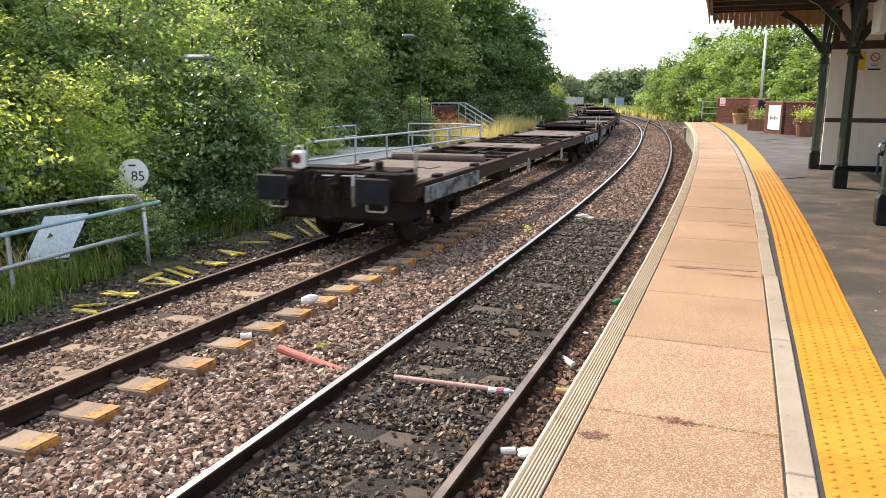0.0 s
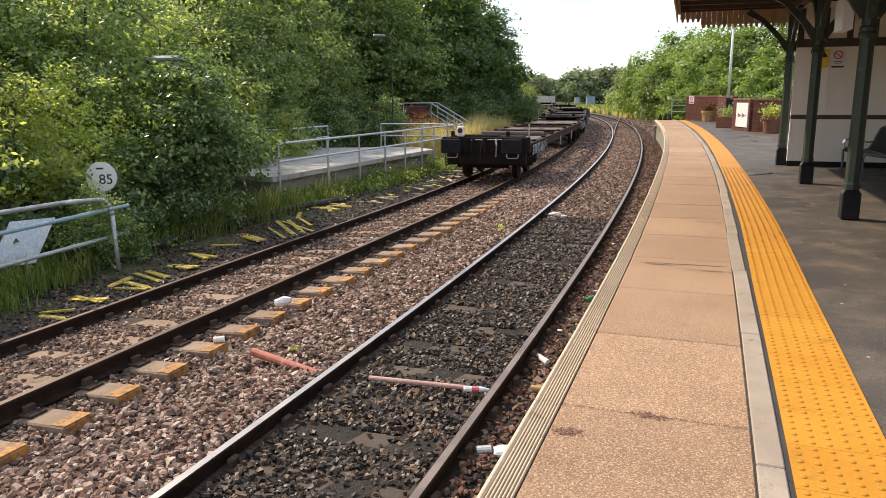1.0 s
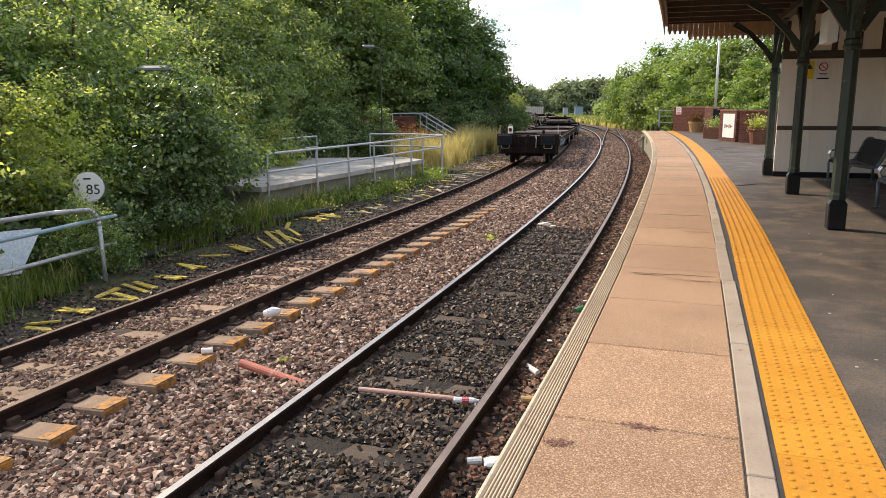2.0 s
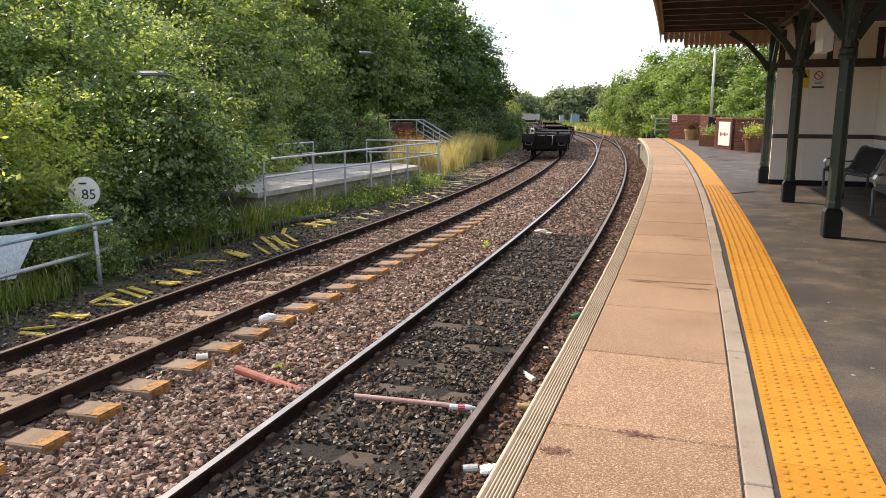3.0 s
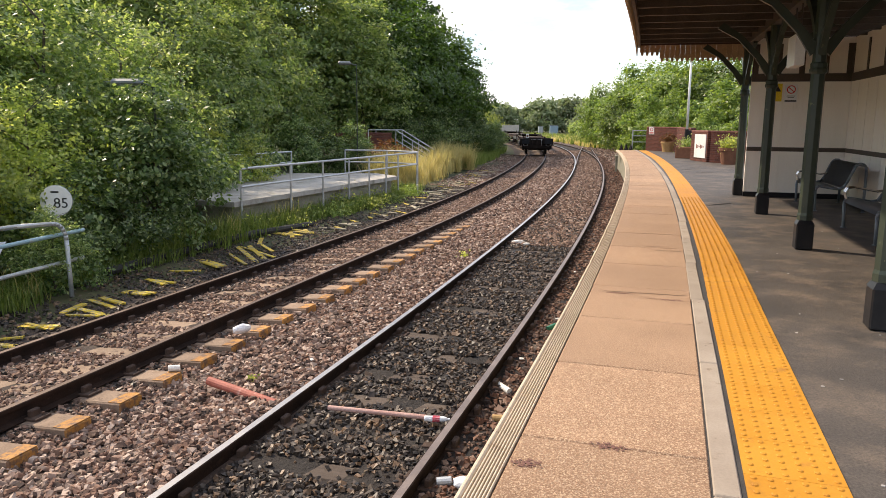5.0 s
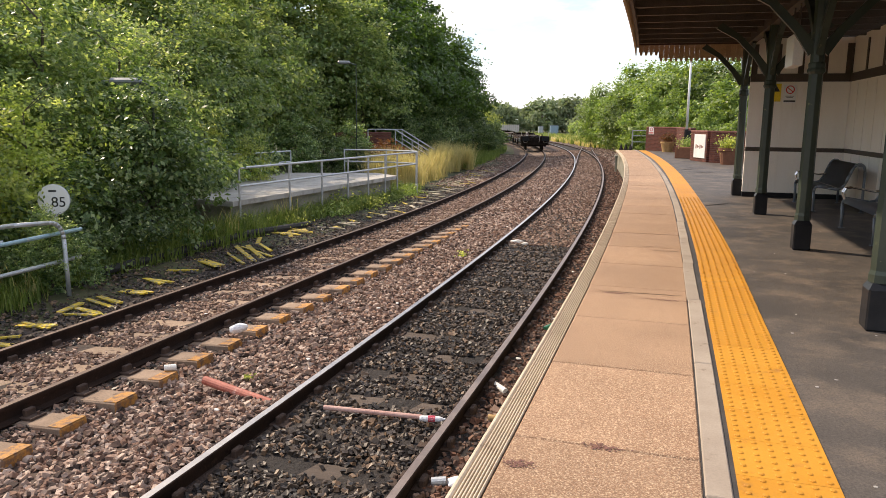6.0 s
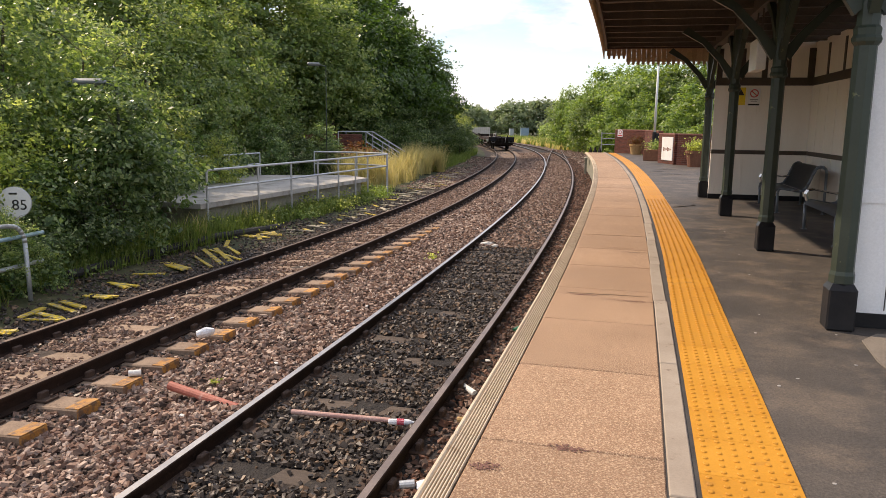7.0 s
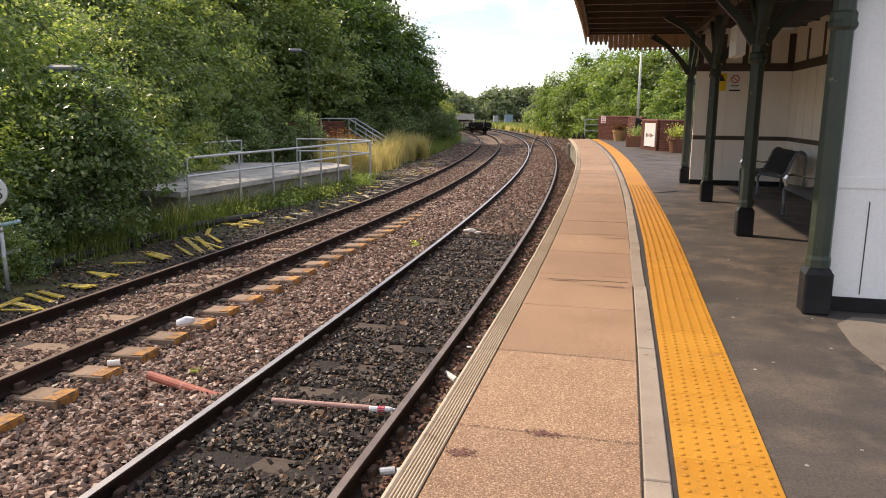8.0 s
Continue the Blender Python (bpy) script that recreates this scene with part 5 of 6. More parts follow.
        box(bm, (0, 0, h / 2 + 0.4), (w, 0.6, h), bevel=0.03)
        part("body", bm, M[mt], cb)
        bm = bmesh.new()
        box(bm, (0, 0, h + 0.44), (w + 0.12, 0.72, 0.08), bevel=0.02)
        part("roof", bm, M["lantern"], cb)
        bm = bmesh.new()
        box(bm, (0, 0, 0.2), (w * 0.9, 0.5, 0.4))
        part("plinth", bm, M["deck_side"], cb)
    fw = empty("palisade_fence", "pale distant fence beyond the curve", "fence", pose(1.5, 172, -1.2, 0, 0, 3))
    for i in range(26):
        bm = bmesh.new()
        box(bm, (-6 + i * 0.46, 0, 1.3), (0.40, 0.05, 1.7))
        part("slat", bm, M["far_wall"], fw)


build_shelter()
first_bench = build_bench(15.12)
copy_thing(first_bench, at(2.43, 11.22))
build_signs()
build_far_end()
build_west()


# ---- wagons: local x outward, y ahead, z up from the rail ----
WAGON_L = 20.6


def build_bogie(wg, y0):
    bg = empty("bogie", "", "")
    bg.parent = wg
    bg.matrix_basis = pose(0, y0, 0)
    for x in (-0.98, 0.98):
        bm = bmesh.new()
        box(bm, (x, 0, 0.56), (0.10, 2.3, 0.16), bevel=0.02)
        box(bm, (x, 0, 0.46), (0.12, 0.6, 0.3), bevel=0.03)
        for y in (-0.9, 0.9):
            box(bm, (x, y, 0.46), (0.16, 0.34, 0.32), bevel=0.04)
        for y in (-0.12, 0.0, 0.12):
            tube(bm, (x * 1.06, y, 0.3), (x * 1.06, y, 0.56), 0.05, n=8)
        part("side_frame", bm, M["wagon"], bg)
    bm = bmesh.new()
    box(bm, (0, 0, 0.58), (1.95, 0.4, 0.2), bevel=0.02)
    part("bolster", bm, M["wagon"], bg)
    sets = []
    for y in (-0.9, 0.9):
        bm = bmesh.new()
        tube(bm, (-0.98, 0, 0), (0.98, 0, 0), 0.075, n=12)
        for x, sgn in ((-0.745, -1), (0.745, 1)):
            tube(bm, (x - 0.065 * sgn, 0, 0), (x - 0.035 * sgn, 0, 0), 0.49, n=24)
            tube(bm, (x - 0.034 * sgn, 0, 0), (x + 0.07 * sgn, 0, 0), 0.46, 0.455, n=24)
            for a in range(4):
                c = Vector((x + 0.072 * sgn, 0.27 * math.cos(a * math.pi / 2), 0.27 * math.sin(a * math.pi / 2)))
                tube(bm, c, c + Vector((0.006 * sgn, 0, 0)), 0.055, n=8)
        ws = part("wheelset", bm, M["wheel"], bg, "worn steel wheels on an axle", pose(0, y, 0.46))
        sets.append(ws)
    return sets


def build_wagon(lamp):
    wg = empty("container_wagon", "rusty black-brown flat container wagon with open deck" + (" and tail lamp" if lamp else ""), "wagon", group="wagons of the train")
    L = WAGON_L - 0.62
    Y0 = 0.62
    # raised ends with headstock
    for y, sg in ((Y0, 1), (WAGON_L - 0.62, -1)):
        bm = bmesh.new()
        box(bm, (0, y + 0.10 * sg, 1.02), (2.55, 0.20, 0.46), bevel=0.02)
        for x in (-0.55, 0.55, 0.0):
            box(bm, (x, y - 0.03 * sg, 1.02), (0.12, 0.10, 0.44), bevel=0.01)
        part("headstock", bm, M["wagon"], wg, "black headstock")
        bm = bmesh.new()
        box(bm, (0, y + 0.42 * sg, 1.235), (2.1, 0.66, 0.07), bevel=0.01)
        box(bm, (-0.2, y + 0.3 * sg, 1.285), (1.1, 0.4, 0.03), bevel=0.008)
        for x in (-1.0, 0.62):
            box(bm, (x, y + 0.2 * sg, 1.33), (0.10, 0.16, 0.16), bevel=0.02)
        part("end_platform", bm, M["wagon"], wg)
        for x in (-0.865, 0.865):
            bf = empty("buffer", "", "")
            bf.parent = wg
            bf.matrix_basis = pose(x, y, 1.03, 0, 0, 0)
            bm = bmesh.new()
            tube(bm, (0, 0, 0), (0, -0.36 * sg, 0), 0.13, 0.12, 14)
            tube(bm, (0, -0.34 * sg, 0), (0, -0.57 * sg, 0), 0.10, 0.10, 14)
            box(bm, (0, -0.01 * sg, 0), (0.4, 0.04, 0.4), bevel=0.01)
            part("shank", bm, M["wagon"], bf)
            bm = bmesh.new()
            box(bm, (0, -0.595 * sg, 0), (0.56, 0.05, 0.40), bevel=0.022)
            part("head", bm, M["buffer"], bf, "oblong greased buffer head")
            bm = bmesh.new()
            pipe_run(bm, [(-0.16, -0.45 * sg, -0.12), (-0.16, -0.45 * sg, -0.30), (-0.13, -0.45 * sg, -0.33), (0.13, -0.45 * sg, -0.33), (0.16, -0.45 * sg, -0.30), (0.16, -0.45 * sg, -0.12)], 0.014, 6)
            part("hand_grip", bm, M["iron_bright"], bf, "bright bent grip")
        # draw hook, screw link, brake hoses
        bm = bmesh.new()
        box(bm, (0, y - 0.16 * sg, 1.02), (0.07, 0.36, 0.12), bevel=0.02)
        tube(bm, (0, y - 0.33 * sg, 1.0), (0, y - 0.33 * sg, 1.16), 0.04, n=8)
        part("draw_hook", bm, M["wagon"], wg)
        bm = bmesh.new()
        for x in (-0.05, 0.05):
            pipe_run(bm, [(x, y - 0.30 * sg, 1.02), (x, y - 0.38 * sg, 0.8), (x, y - 0.36 * sg, 0.55)], 0.022, 6)
        tube(bm, (-0.08, y - 0.36 * sg, 0.55), (0.08, y - 0.36 * sg, 0.55), 0.03, n=6)
        part("coupling_link", bm, M["wagon"], wg)
        for x in (-0.32, 0.34):
            bm = bmesh.new()
            pipe_run(bm, [(x, y - 0.02 * sg, 1.18), (x, y - 0.16 * sg, 1.20), (x * 1.1, y - 0.24 * sg, 1.05), (x * 1.05, y - 0.22 * sg, 0.85), (x, y - 0.16 * sg, 0.72)], 0.024, 7)
            part("brake_hose", bm, M["iron_bright"] if x > 0 else M["wagon"], wg)
        bm = bmesh.new()
        pipe_run(bm, [(-0.42, y - 0.02 * sg, 1.17), (0.5, y - 0.06 * sg, 1.19)], 0.014, 6)
        part("lamp_rail", bm, M["iron_bright"], wg)
    # long sills
    for x in (-1.20, 1.20):
        bm = bmesh.new()
        box(bm, (x, Y0 + L / 2 - 0.31, 0.95), (0.11, L - 0.7, 0.24), bevel=0.012)
        box(bm, (x, Y0 + L / 2 - 0.31, 1.06), (0.17, L - 0.7, 0.03), bevel=0.006)
        box(bm, (x, Y0 + L / 2 - 0.31, 0.83), (0.17, L - 5.0, 0.025), bevel=0.006)
        part("side_sill", bm, M["wagon_rust"], wg, "rusty side sill")
        for yc in (2.55, WAGON_L - 2.55):
            bm = bmesh.new()
            box(bm, (x * 1.075, yc, 0.865), (0.03, 2.9, 0.27), bevel=0.01)
            for k in range(5):
                box(bm, (x * 1.095, yc - 1.2 + k * 0.6, 0.865), (0.03, 0.05, 0.27), bevel=0.006)
            part("side_panel", bm, M["wagon_pale"], wg, "scuffed pale blue-grey panel")
        # container latches along the sill
        for k in range(9):
            bm = bmesh.new()
            box(bm, (x, 1.9 + k * 2.1, 1.10), (0.13, 0.26, 0.06), bevel=0.015)
            part("latch", bm, M["wagon"], wg)
        for k, yy in enumerate((8.2, 12.4)):
            bm = bmesh.new()
            n = 14
            for i in range(n):
                a, b = i * 2 * math.pi / n, (i + 1) * 2 * math.pi / n
                tube(bm, (x * 1.07, yy + 0.11 * math.cos(a), 0.72 + 0.17 * math.sin(a)), (x * 1.07, yy + 0.11 * math.cos(b), 0.72 + 0.17 * math.sin(b)), 0.018, n=6)
            part("brake_ring", bm, M["iron_bright"], wg, "pale oval ring")
    # plated decks over the bogies and mid, with cross members in the open bays
    for y0, y1 in ((1.25, 4.9), (9.5, 11.1), (WAGON_L - 4.9, WAGON_L - 1.25)):
        bm = bmesh.new()
        n = max(2, int((y1 - y0) / 1.2))
        for i in range(n):
            a, b = y0 + (y1 - y0) * i / n, y0 + (y1 - y0) * (i + 1) / n
            box(bm, (0, (a + b) / 2, 1.045 + random.uniform(-0.004, 0.004)), (2.28, b - a - 0.015, 0.03), bevel=0.004)
        for k in range(6):
            box(bm, (random.uniform(-0.9, 0.9), random.uniform(y0 + 0.2, y1 - 0.2), 1.066), (random.uniform(0.1, 0.4), random.uniform(0.1, 0.3), 0.02), bevel=0.004)
        part("deck_plate", bm, M["wagon_deck"], wg, "dusty rusted deck plates")
    for y in (5.6, 6.6, 7.6, 8.6, 12.0, 13.0, 14.0, 15.0):
        bm = bmesh.new()
        box(bm, (0, y, 0.93), (2.32, 0.14, 0.14), bevel=0.01)
        part("cross_member", bm, M["wagon_rust"], wg)
    bm = bmesh.new()
    tube(bm, (-1.05, 5.15, 1.12), (1.05, 5.15, 1.12), 0.09, n=10)
    part("stowed_roller", bm, M["wagon_deck"], wg, "pale stowed bar")
    for x in (-0.2, 0.2):
        bm = bmesh.new()
        box(bm, (x, WAGON_L / 2, 0.86), (0.05, L - 1.0, 0.34))
        part("centre_sill", bm, M["wagon"], wg)
    bm = bmesh.new()
    tube(bm, (-0.7, 7.4, 0.55), (-0.7, 8.6, 0.55), 0.17, n=14)
    part("air_tank", bm, M["wagon"], wg)
    bm = bmesh.new()
    box(bm, (0.55, 8.0, 0.55), (0.4, 0.9, 0.3), bevel=0.03)
    part("brake_box", bm, M["wagon"], wg)
    # stake posts and steps at the corners
    for y in (0.95, WAGON_L - 0.95):
        for x in (-1.2, 1.2):
            bm = bmesh.new()
            pipe_run(bm, [(x, y - 0.05, 1.05), (x, y - 0.05, 1.60), (x, y + 0.05, 1.60), (x, y + 0.05, 1.05)], 0.014, 6)
            part("corner_grip", bm, M["iron_bright"], wg)
            bm = bmesh.new()
            pipe_run(bm, [(x, y - 0.2, 0.85), (x, y - 0.2, 0.42), (x, y + 0.2, 0.42), (x, y + 0.2, 0.85)], 0.018, 6)
            part("foot_step", bm, M["wagon"], wg)
            bm = bmesh.new()
            box(bm, (x * 0.83, y + (0.1 if y < 5 else -0.1), 1.14), (0.42, 0.12, 0.05), bevel=0.01)
            part("grey_strip", bm, M["grey_wood"], wg)
    for y in (1.15, WAGON_L - 1.15):
        bm = bmesh.new()
        box(bm, (0, y - (0.2 if y < 5 else -0.2), 0.66), (2.3, 0.62, 0.42), bevel=0.05)
        part("drag_box", bm, M["wagon"], wg)
        bm = bmesh.new()
        box(bm, (0, y - 0.1, 0.40), (1.25, 0.08, 0.12), bevel=0.02)
        part("brake_beam", bm, M["wagon"], wg)
    if lamp:
        tl = empty("tail_lamp", "", "")
        tl.parent = wg
        tl.matrix_basis = pose(-0.72, Y0 + 0.02, 1.28)
        bm = bmesh.new()
        box(bm, (0, 0, 0.13), (0.20, 0.16, 0.30), bevel=0.03)
        pipe_run(bm, [(-0.07, 0, 0.28), (-0.05, 0, 0.35), (0.05, 0, 0.35), (0.07, 0, 0.28)], 0.009, 6)
        part("case", bm, M["lamp_white"], tl, "white lamp case")
        bm = bmesh.new()
        tube(bm, (0, -0.082, 0.15), (0, -0.115, 0.15), 0.078, 0.072, 18)
        part("lens", bm, M["lamp_red"], tl, "dark red lens")
    sets = build_bogie(wg, 2.55) + build_bogie(wg, WAGON_L - 2.55)
    return wg, sets


last_wagon, spin_sets = build_wagon(True)
# the same wagon without its lamp, for the rest of the train
wagons = [last_wagon]
second, _ = build_wagon(False)
wagons.append(second)
for k in range(2):
    wagons.append(copy_thing(second, pose(0, 0, 0)))


def train_run(t):
    """Metres that the train has gone: it eases off slightly as it goes."""
    return 10.3 * t - 0.14 * t * t


TRAIN_S0 = 9.75


def build_trees():
    rnd = random.Random(11)
    kinds = {
        "ash": make_tree("ash_tree", "light green feathery tree beside the line", "tree", crown_mesh("crown", M["leaf_a"], 1.7, 1.7, 0.6, 5.2, 150, 54, 0.11, 3, 0.42, 1.0, 0.35), 4.4, 0.09, 1, 1.1, "trees west of the line"),
        "yellow": make_tree("young_sycamore_tree", "sunlit yellow-green broad-leaved young tree", "tree", crown_mesh("crown", M["leaf_b"], 1.5, 1.5, 0.4, 4.4, 125, 54, 0.115, 5, 0.42, 1.0, 0.35), 3.7, 0.07, 2, 1.0, "trees west of the line"),
        "dark": make_tree("sycamore_tree", "dense deep green broad-leaved tree", "tree", crown_mesh("crown", M["leaf_c"], 2.6, 2.6, 1.2, 8.6, 250, 70, 0.2, 7, 0.75, corners=3), 7.0, 0.17, 3, 1.7, "tall trees west of the line"),
        "mid": make_tree("tall_tree", "mid-green bushy tree in full leaf", "tree", crown_mesh("crown", M["leaf_a"], 2.4, 2.4, 1.0, 8.0, 220, 66, 0.165, 9, 0.6, 1.0, 0.4, corners=3), 6.6, 0.15, 4, 1.6, "tall trees west of the line"),
        "elder": make_tree("elder_bush", "dark glossy broad-leaved bush on the verge", "bush", crown_mesh("crown", M["leaf_d"], 1.2, 1.2, 0.05, 3.35, 170, 56, 0.11, 13, 0.30, 0.9, 0.45), 2.5, 0.05, 5, 0.8, "bushes on the verge"),
        # dark leaf colour here stands for the shade low under the trees
        "shrub": make_tree("shrub", "low green shrub on the verge, leaves darkened for understorey shade", "bush", crown_mesh("crown", M["leaf_d"], 1.1, 1.1, 0.0, 1.7, 90, 44, 0.1, 17, 0.3, 0.4), 1.2, 0.04, 6, 0.5, "bushes on the verge"),
        "mound": make_tree("hedge_tree", "bright green rounded tree beyond the platform", "tree", crown_mesh("crown", M["leaf_e"], 2.6, 2.6, 0.2, 5.6, 200, 58, 0.195, 19, 0.55, 0.6, corners=3), 4.4, 0.12, 7, 1.6, "trees beyond the platform"),
        "hedge": make_tree("thicket_tree", "mid-green rounded tree beyond the platform", "tree", crown_mesh("crown", M["leaf_e"], 2.6, 2.6, 0.2, 6.4, 200, 58, 0.195, 23, 0.55, 0.6, corners=3), 5.0, 0.12, 8, 1.6, "trees beyond the platform"),
        "far": make_tree("distant_tree", "distant tree on the skyline, leaves coloured pale for haze", "tree", crown_mesh("crown", M["leaf_far"], 4.0, 4.0, 0.5, 8.0, 70, 32, 0.72, 29, 1.5, 0.7, corners=3), 6.0, 0.25, 9, 2.2, "distant trees"),
        "scrub": make_tree("scrub_bush", "pale green scrub bush beside the far line", "bush", crown_mesh("crown", M["leaf_a"], 1.5, 1.5, 0.0, 3.0, 80, 34, 0.28, 37, 0.6, 0.6, corners=3), 2.2, 0.05, 12, 0.8, "scrub beside the far line"),
        "pine": make_tree("pine_tree", "tall black-green pine behind the broad-leaved trees", "tree", crown_mesh("crown", M["leaf_c"], 2.3, 2.3, 4.0, 13.2, 110, 60, 0.28, 41, 0.75, 1.5, 0.2, corners=3), 12.6, 0.24, 14, 1.9, "tall trees west of the line"),
        "red": make_tree("elder_shrub", "reddish-brown dying shrub on the bank", "bush", crown_mesh("crown", M["leaf_red"], 0.7, 0.7, 0.1, 1.6, 60, 45, 0.13, 31, 0.4), 1.3, 0.03, 10, 0.4, "bushes on the verge"),
    }
    used = set()

    def put(kind, u, s, sc=1.0, z=None, sz=None):
        p = S(u, s)
        zz = -1.15 if z is None else z
        first = kinds[kind]
        m = pose(p.x, p.y, zz, rnd.uniform(-4, 4), rnd.uniform(-4, 4), rnd.uniform(0, 360))
        k = Matrix.Diagonal((sc, sc, sz or sc, 1))
        if first not in used:
            used.add(first)
            first.matrix_basis = m @ k
            return first
        ob = copy_thing(first, m)
        ob.scale = (sc, sc, sz or sc)
        return ob

    # young growth behind the tubular fence
    for u, s, k, sc in ((-10.9, 3.6, "yellow", 0.82), (-10.7, 5.5, "yellow", 0.84), (-10.9, 7.4, "yellow", 0.80), (-11.0, 9.3, "yellow", 0.70), (-11.3, 10.9, "yellow", 0.74),
                        (-12.6, 2.5, "yellow", 1.05), (-12.7, 4.7, "yellow", 1.15), (-12.8, 6.9, "ash", 1.0), (-12.9, 9.1, "yellow", 1.1), (-13.0, 11.3, "ash", 0.98), (-13.0, 13.4, "ash", 1.05),
                        (-12.7, 15.4, "ash", 0.95), (-13.7, 17.6, "ash", 1.05), (-14.4, 20.6, "ash", 1.15), (-15.0, 23.4, "mid", 0.75), (-12.4, 18.6, "yellow", 0.6), (-12.2, 20.8, "yellow", 0.5),
                        (-15.2, 3.4, "yellow", 1.4), (-15.3, 6.2, "ash", 1.35), (-15.4, 9.0, "ash", 1.35), (-15.4, 11.8, "mid", 0.85), (-15.5, 14.8, "ash", 1.4),
                        (-17.8, 8.0, "mid", 1.05), (-18.0, 13.0, "mid", 1.1), (-17.6, 18.0, "mid", 1.05), (-17.8, 23.0, "mid", 1.1)):
        put(k, u, s, sc)
    for u, s, k, sc in ((-9.72, 12.4, "elder", 1.02), (-10.9, 13.9, "elder", 1.08), (-8.86, 8.70, "ash", 0.26), (-10.6, 8.4, "shrub", 1.2), (-10.2, 10.6, "shrub", 1.0), (-10.7, 6.4, "shrub", 1.25), (-10.2, 4.5, "shrub", 1.25),
                        (-9.55, 11.2, "shrub", 0.78), (-9.65, 9.9, "shrub", 0.66), (-9.12, 9.05, "shrub", 0.62), (-12.2, 17.2, "shrub", 1.2), (-13.2, 19.5, "shrub", 1.5), (-14.0, 22.5, "shrub", 1.6), (-13.2, 26.5, "elder", 0.85), (-12.8, 28.5, "elder", 0.8),
                        (-11.6, 29.6, "elder", 0.55), (-11.0, 31.0, "red", 1.1), (-10.8, 32.4, "red", 0.9), (-12.6, 31.5, "elder", 0.8)):
        put(k, u, s, sc)
    # the tall dark belt that follows the curve
    for u, s, k, sc in ((-17.0, 27.0, "mid", 1.05), (-17.6, 31.5, "mid", 1.0), (-17.6, 36.0, "mid", 0.85), (-15.2, 40.5, "mid", 1.05), (-14.4, 44.5, "dark", 1.05),
                        (-13.6, 49.0, "dark", 1.05), (-13.0, 53.5, "dark", 1.1), (-12.6, 58.0, "dark", 1.0), (-13.2, 61.0, "mid", 0.9), (-13.2, 65.0, "mid", 0.75),
                        (-20.5, 31.0, "mid", 1.25), (-25.5, 31.0, "mid", 1.6), (-23.0, 36.0, "dark", 1.35), (-23.5, 43.0, "dark", 1.25), (-25.0, 38.5, "dark", 1.4), (-22.5, 25.5, "mid", 1.4), (-20.0, 42.0, "mid", 1.05), (-18.5, 50.0, "mid", 1.15),
                        (-21.5, 20.0, "mid", 1.35), (-21.5, 14.0, "mid", 1.35), (-17.5, 50.0, "dark", 1.35), (-13.4, 41.5, "elder", 1.2), (-12.4, 44.5, "elder", 1.2), (-12.0, 48.0, "elder", 1.2), (-11.6, 52.0, "elder", 1.2),
                        (-11.2, 56.0, "elder", 1.1), (-11.0, 60.0, "elder", 1.1), (-10.8, 64.0, "elder", 1.0), (-12.5, 70.0, "mid", 0.5), (-9.6, 58.0, "elder", 0.7), (-9.5, 62.0, "elder", 0.85), (-11.6, 71.0, "yellow", 1.25), (-12.6, 77.0, "ash", 1.3), (-10.8, 84.0, "yellow", 1.1), (-11.6, 92.0, "ash", 1.2), (-9.6, 67.0, "elder", 0.8)):
        put(k, u, s, sc)
    # lighter-leaved kind used here to colour the belt's tops as sunlit
    for x, y, sc, k in ((-12.6, 41.0, 1.4, "mid"), (-10.0, 42.0, 1.35, "mid"), (-8.6, 47.0, 1.45, "mid"), (-6.6, 52.0, 1.3, "dark")):
        ob = copy_thing(kinds[k], pose(x, y, -1.2, 0, 0, rnd.uniform(0, 360)))
        ob.scale = (sc, sc, sc)
    ob = plant(kinds["pine"], used, pose(-6.4, 63.0, -1.2, 0, 0, 40))
    ob.scale = (1.1, 1.1, 1.2)
    # green mass beyond the platform
    for x, y, k, sc in ((11.5, 55, "mound", 0.75), (12.5, 50, "hedge", 0.72), (14.0, 47, "mound", 0.85), (15.5, 44, "hedge", 0.9), (17.0, 41, "hedge", 0.95), (18.5, 38, "mound", 0.9),
                        (14.5, 58, "hedge", 1.12), (17.0, 55, "hedge", 1.25), (19.5, 50, "mound", 1.3), (22.0, 45, "hedge", 1.2), (15.2, 66, "hedge", 1.2), (16.2, 77, "hedge", 1.3), (17.0, 89, "mound", 1.5), (19.6, 84, "hedge", 1.4), (20.5, 99, "hedge", 1.4), (18.4, 70, "hedge", 1.35),
                        (12.6, 60, "mound", 0.7), (13.0, 77, "hedge", 0.95), (12.2, 67, "mound", 0.85), (14.0, 92, "hedge", 1.1), (12.5, 42.5, "mound", 0.55), (13.5, 39.0, "hedge", 0.55), (15.0, 35.5, "mound", 0.6), (16.0, 32.0, "hedge", 0.6), (17.5, 28.0, "mound", 0.6), (14.6, 84, "mound", 0.85)):
        p = pose(x, y, -1.0, 0, 0, rnd.uniform(0, 360))
        ob = plant(kinds[k], used, p)
        ob.scale = (sc, sc, sc)
    # tall slim poplar, shaped by narrowing a copy of the rounded tree
    ob = plant(kinds["hedge"], used, pose(11.2, 82.0, -1.2, 0, 0, 70))
    ob.scale = (0.27, 0.27, 1.02)
    for i in range(26):
        y = 84 + i * 4.0
        x = 8.6 + 0.06 * y + rnd.uniform(-1.0, 4.0)
        ob = plant(kinds["scrub"], used, pose(x, y, -1.3, 0, 0, rnd.uniform(0, 360)))
        sc = rnd.uniform(0.7, 1.25)
        ob.scale = (sc, sc, sc)
    for i in range(12):
        ob = plant(kinds["scrub"], used, pose(-14 + rnd.uniform(-3, 3) + i * 1.0, 110 + i * 4 + rnd.uniform(-5, 5), -1.5, 0, 0, rnd.uniform(0, 360)))
        sc = rnd.uniform(1.2, 2.0)
        ob.scale = (sc, sc, sc)
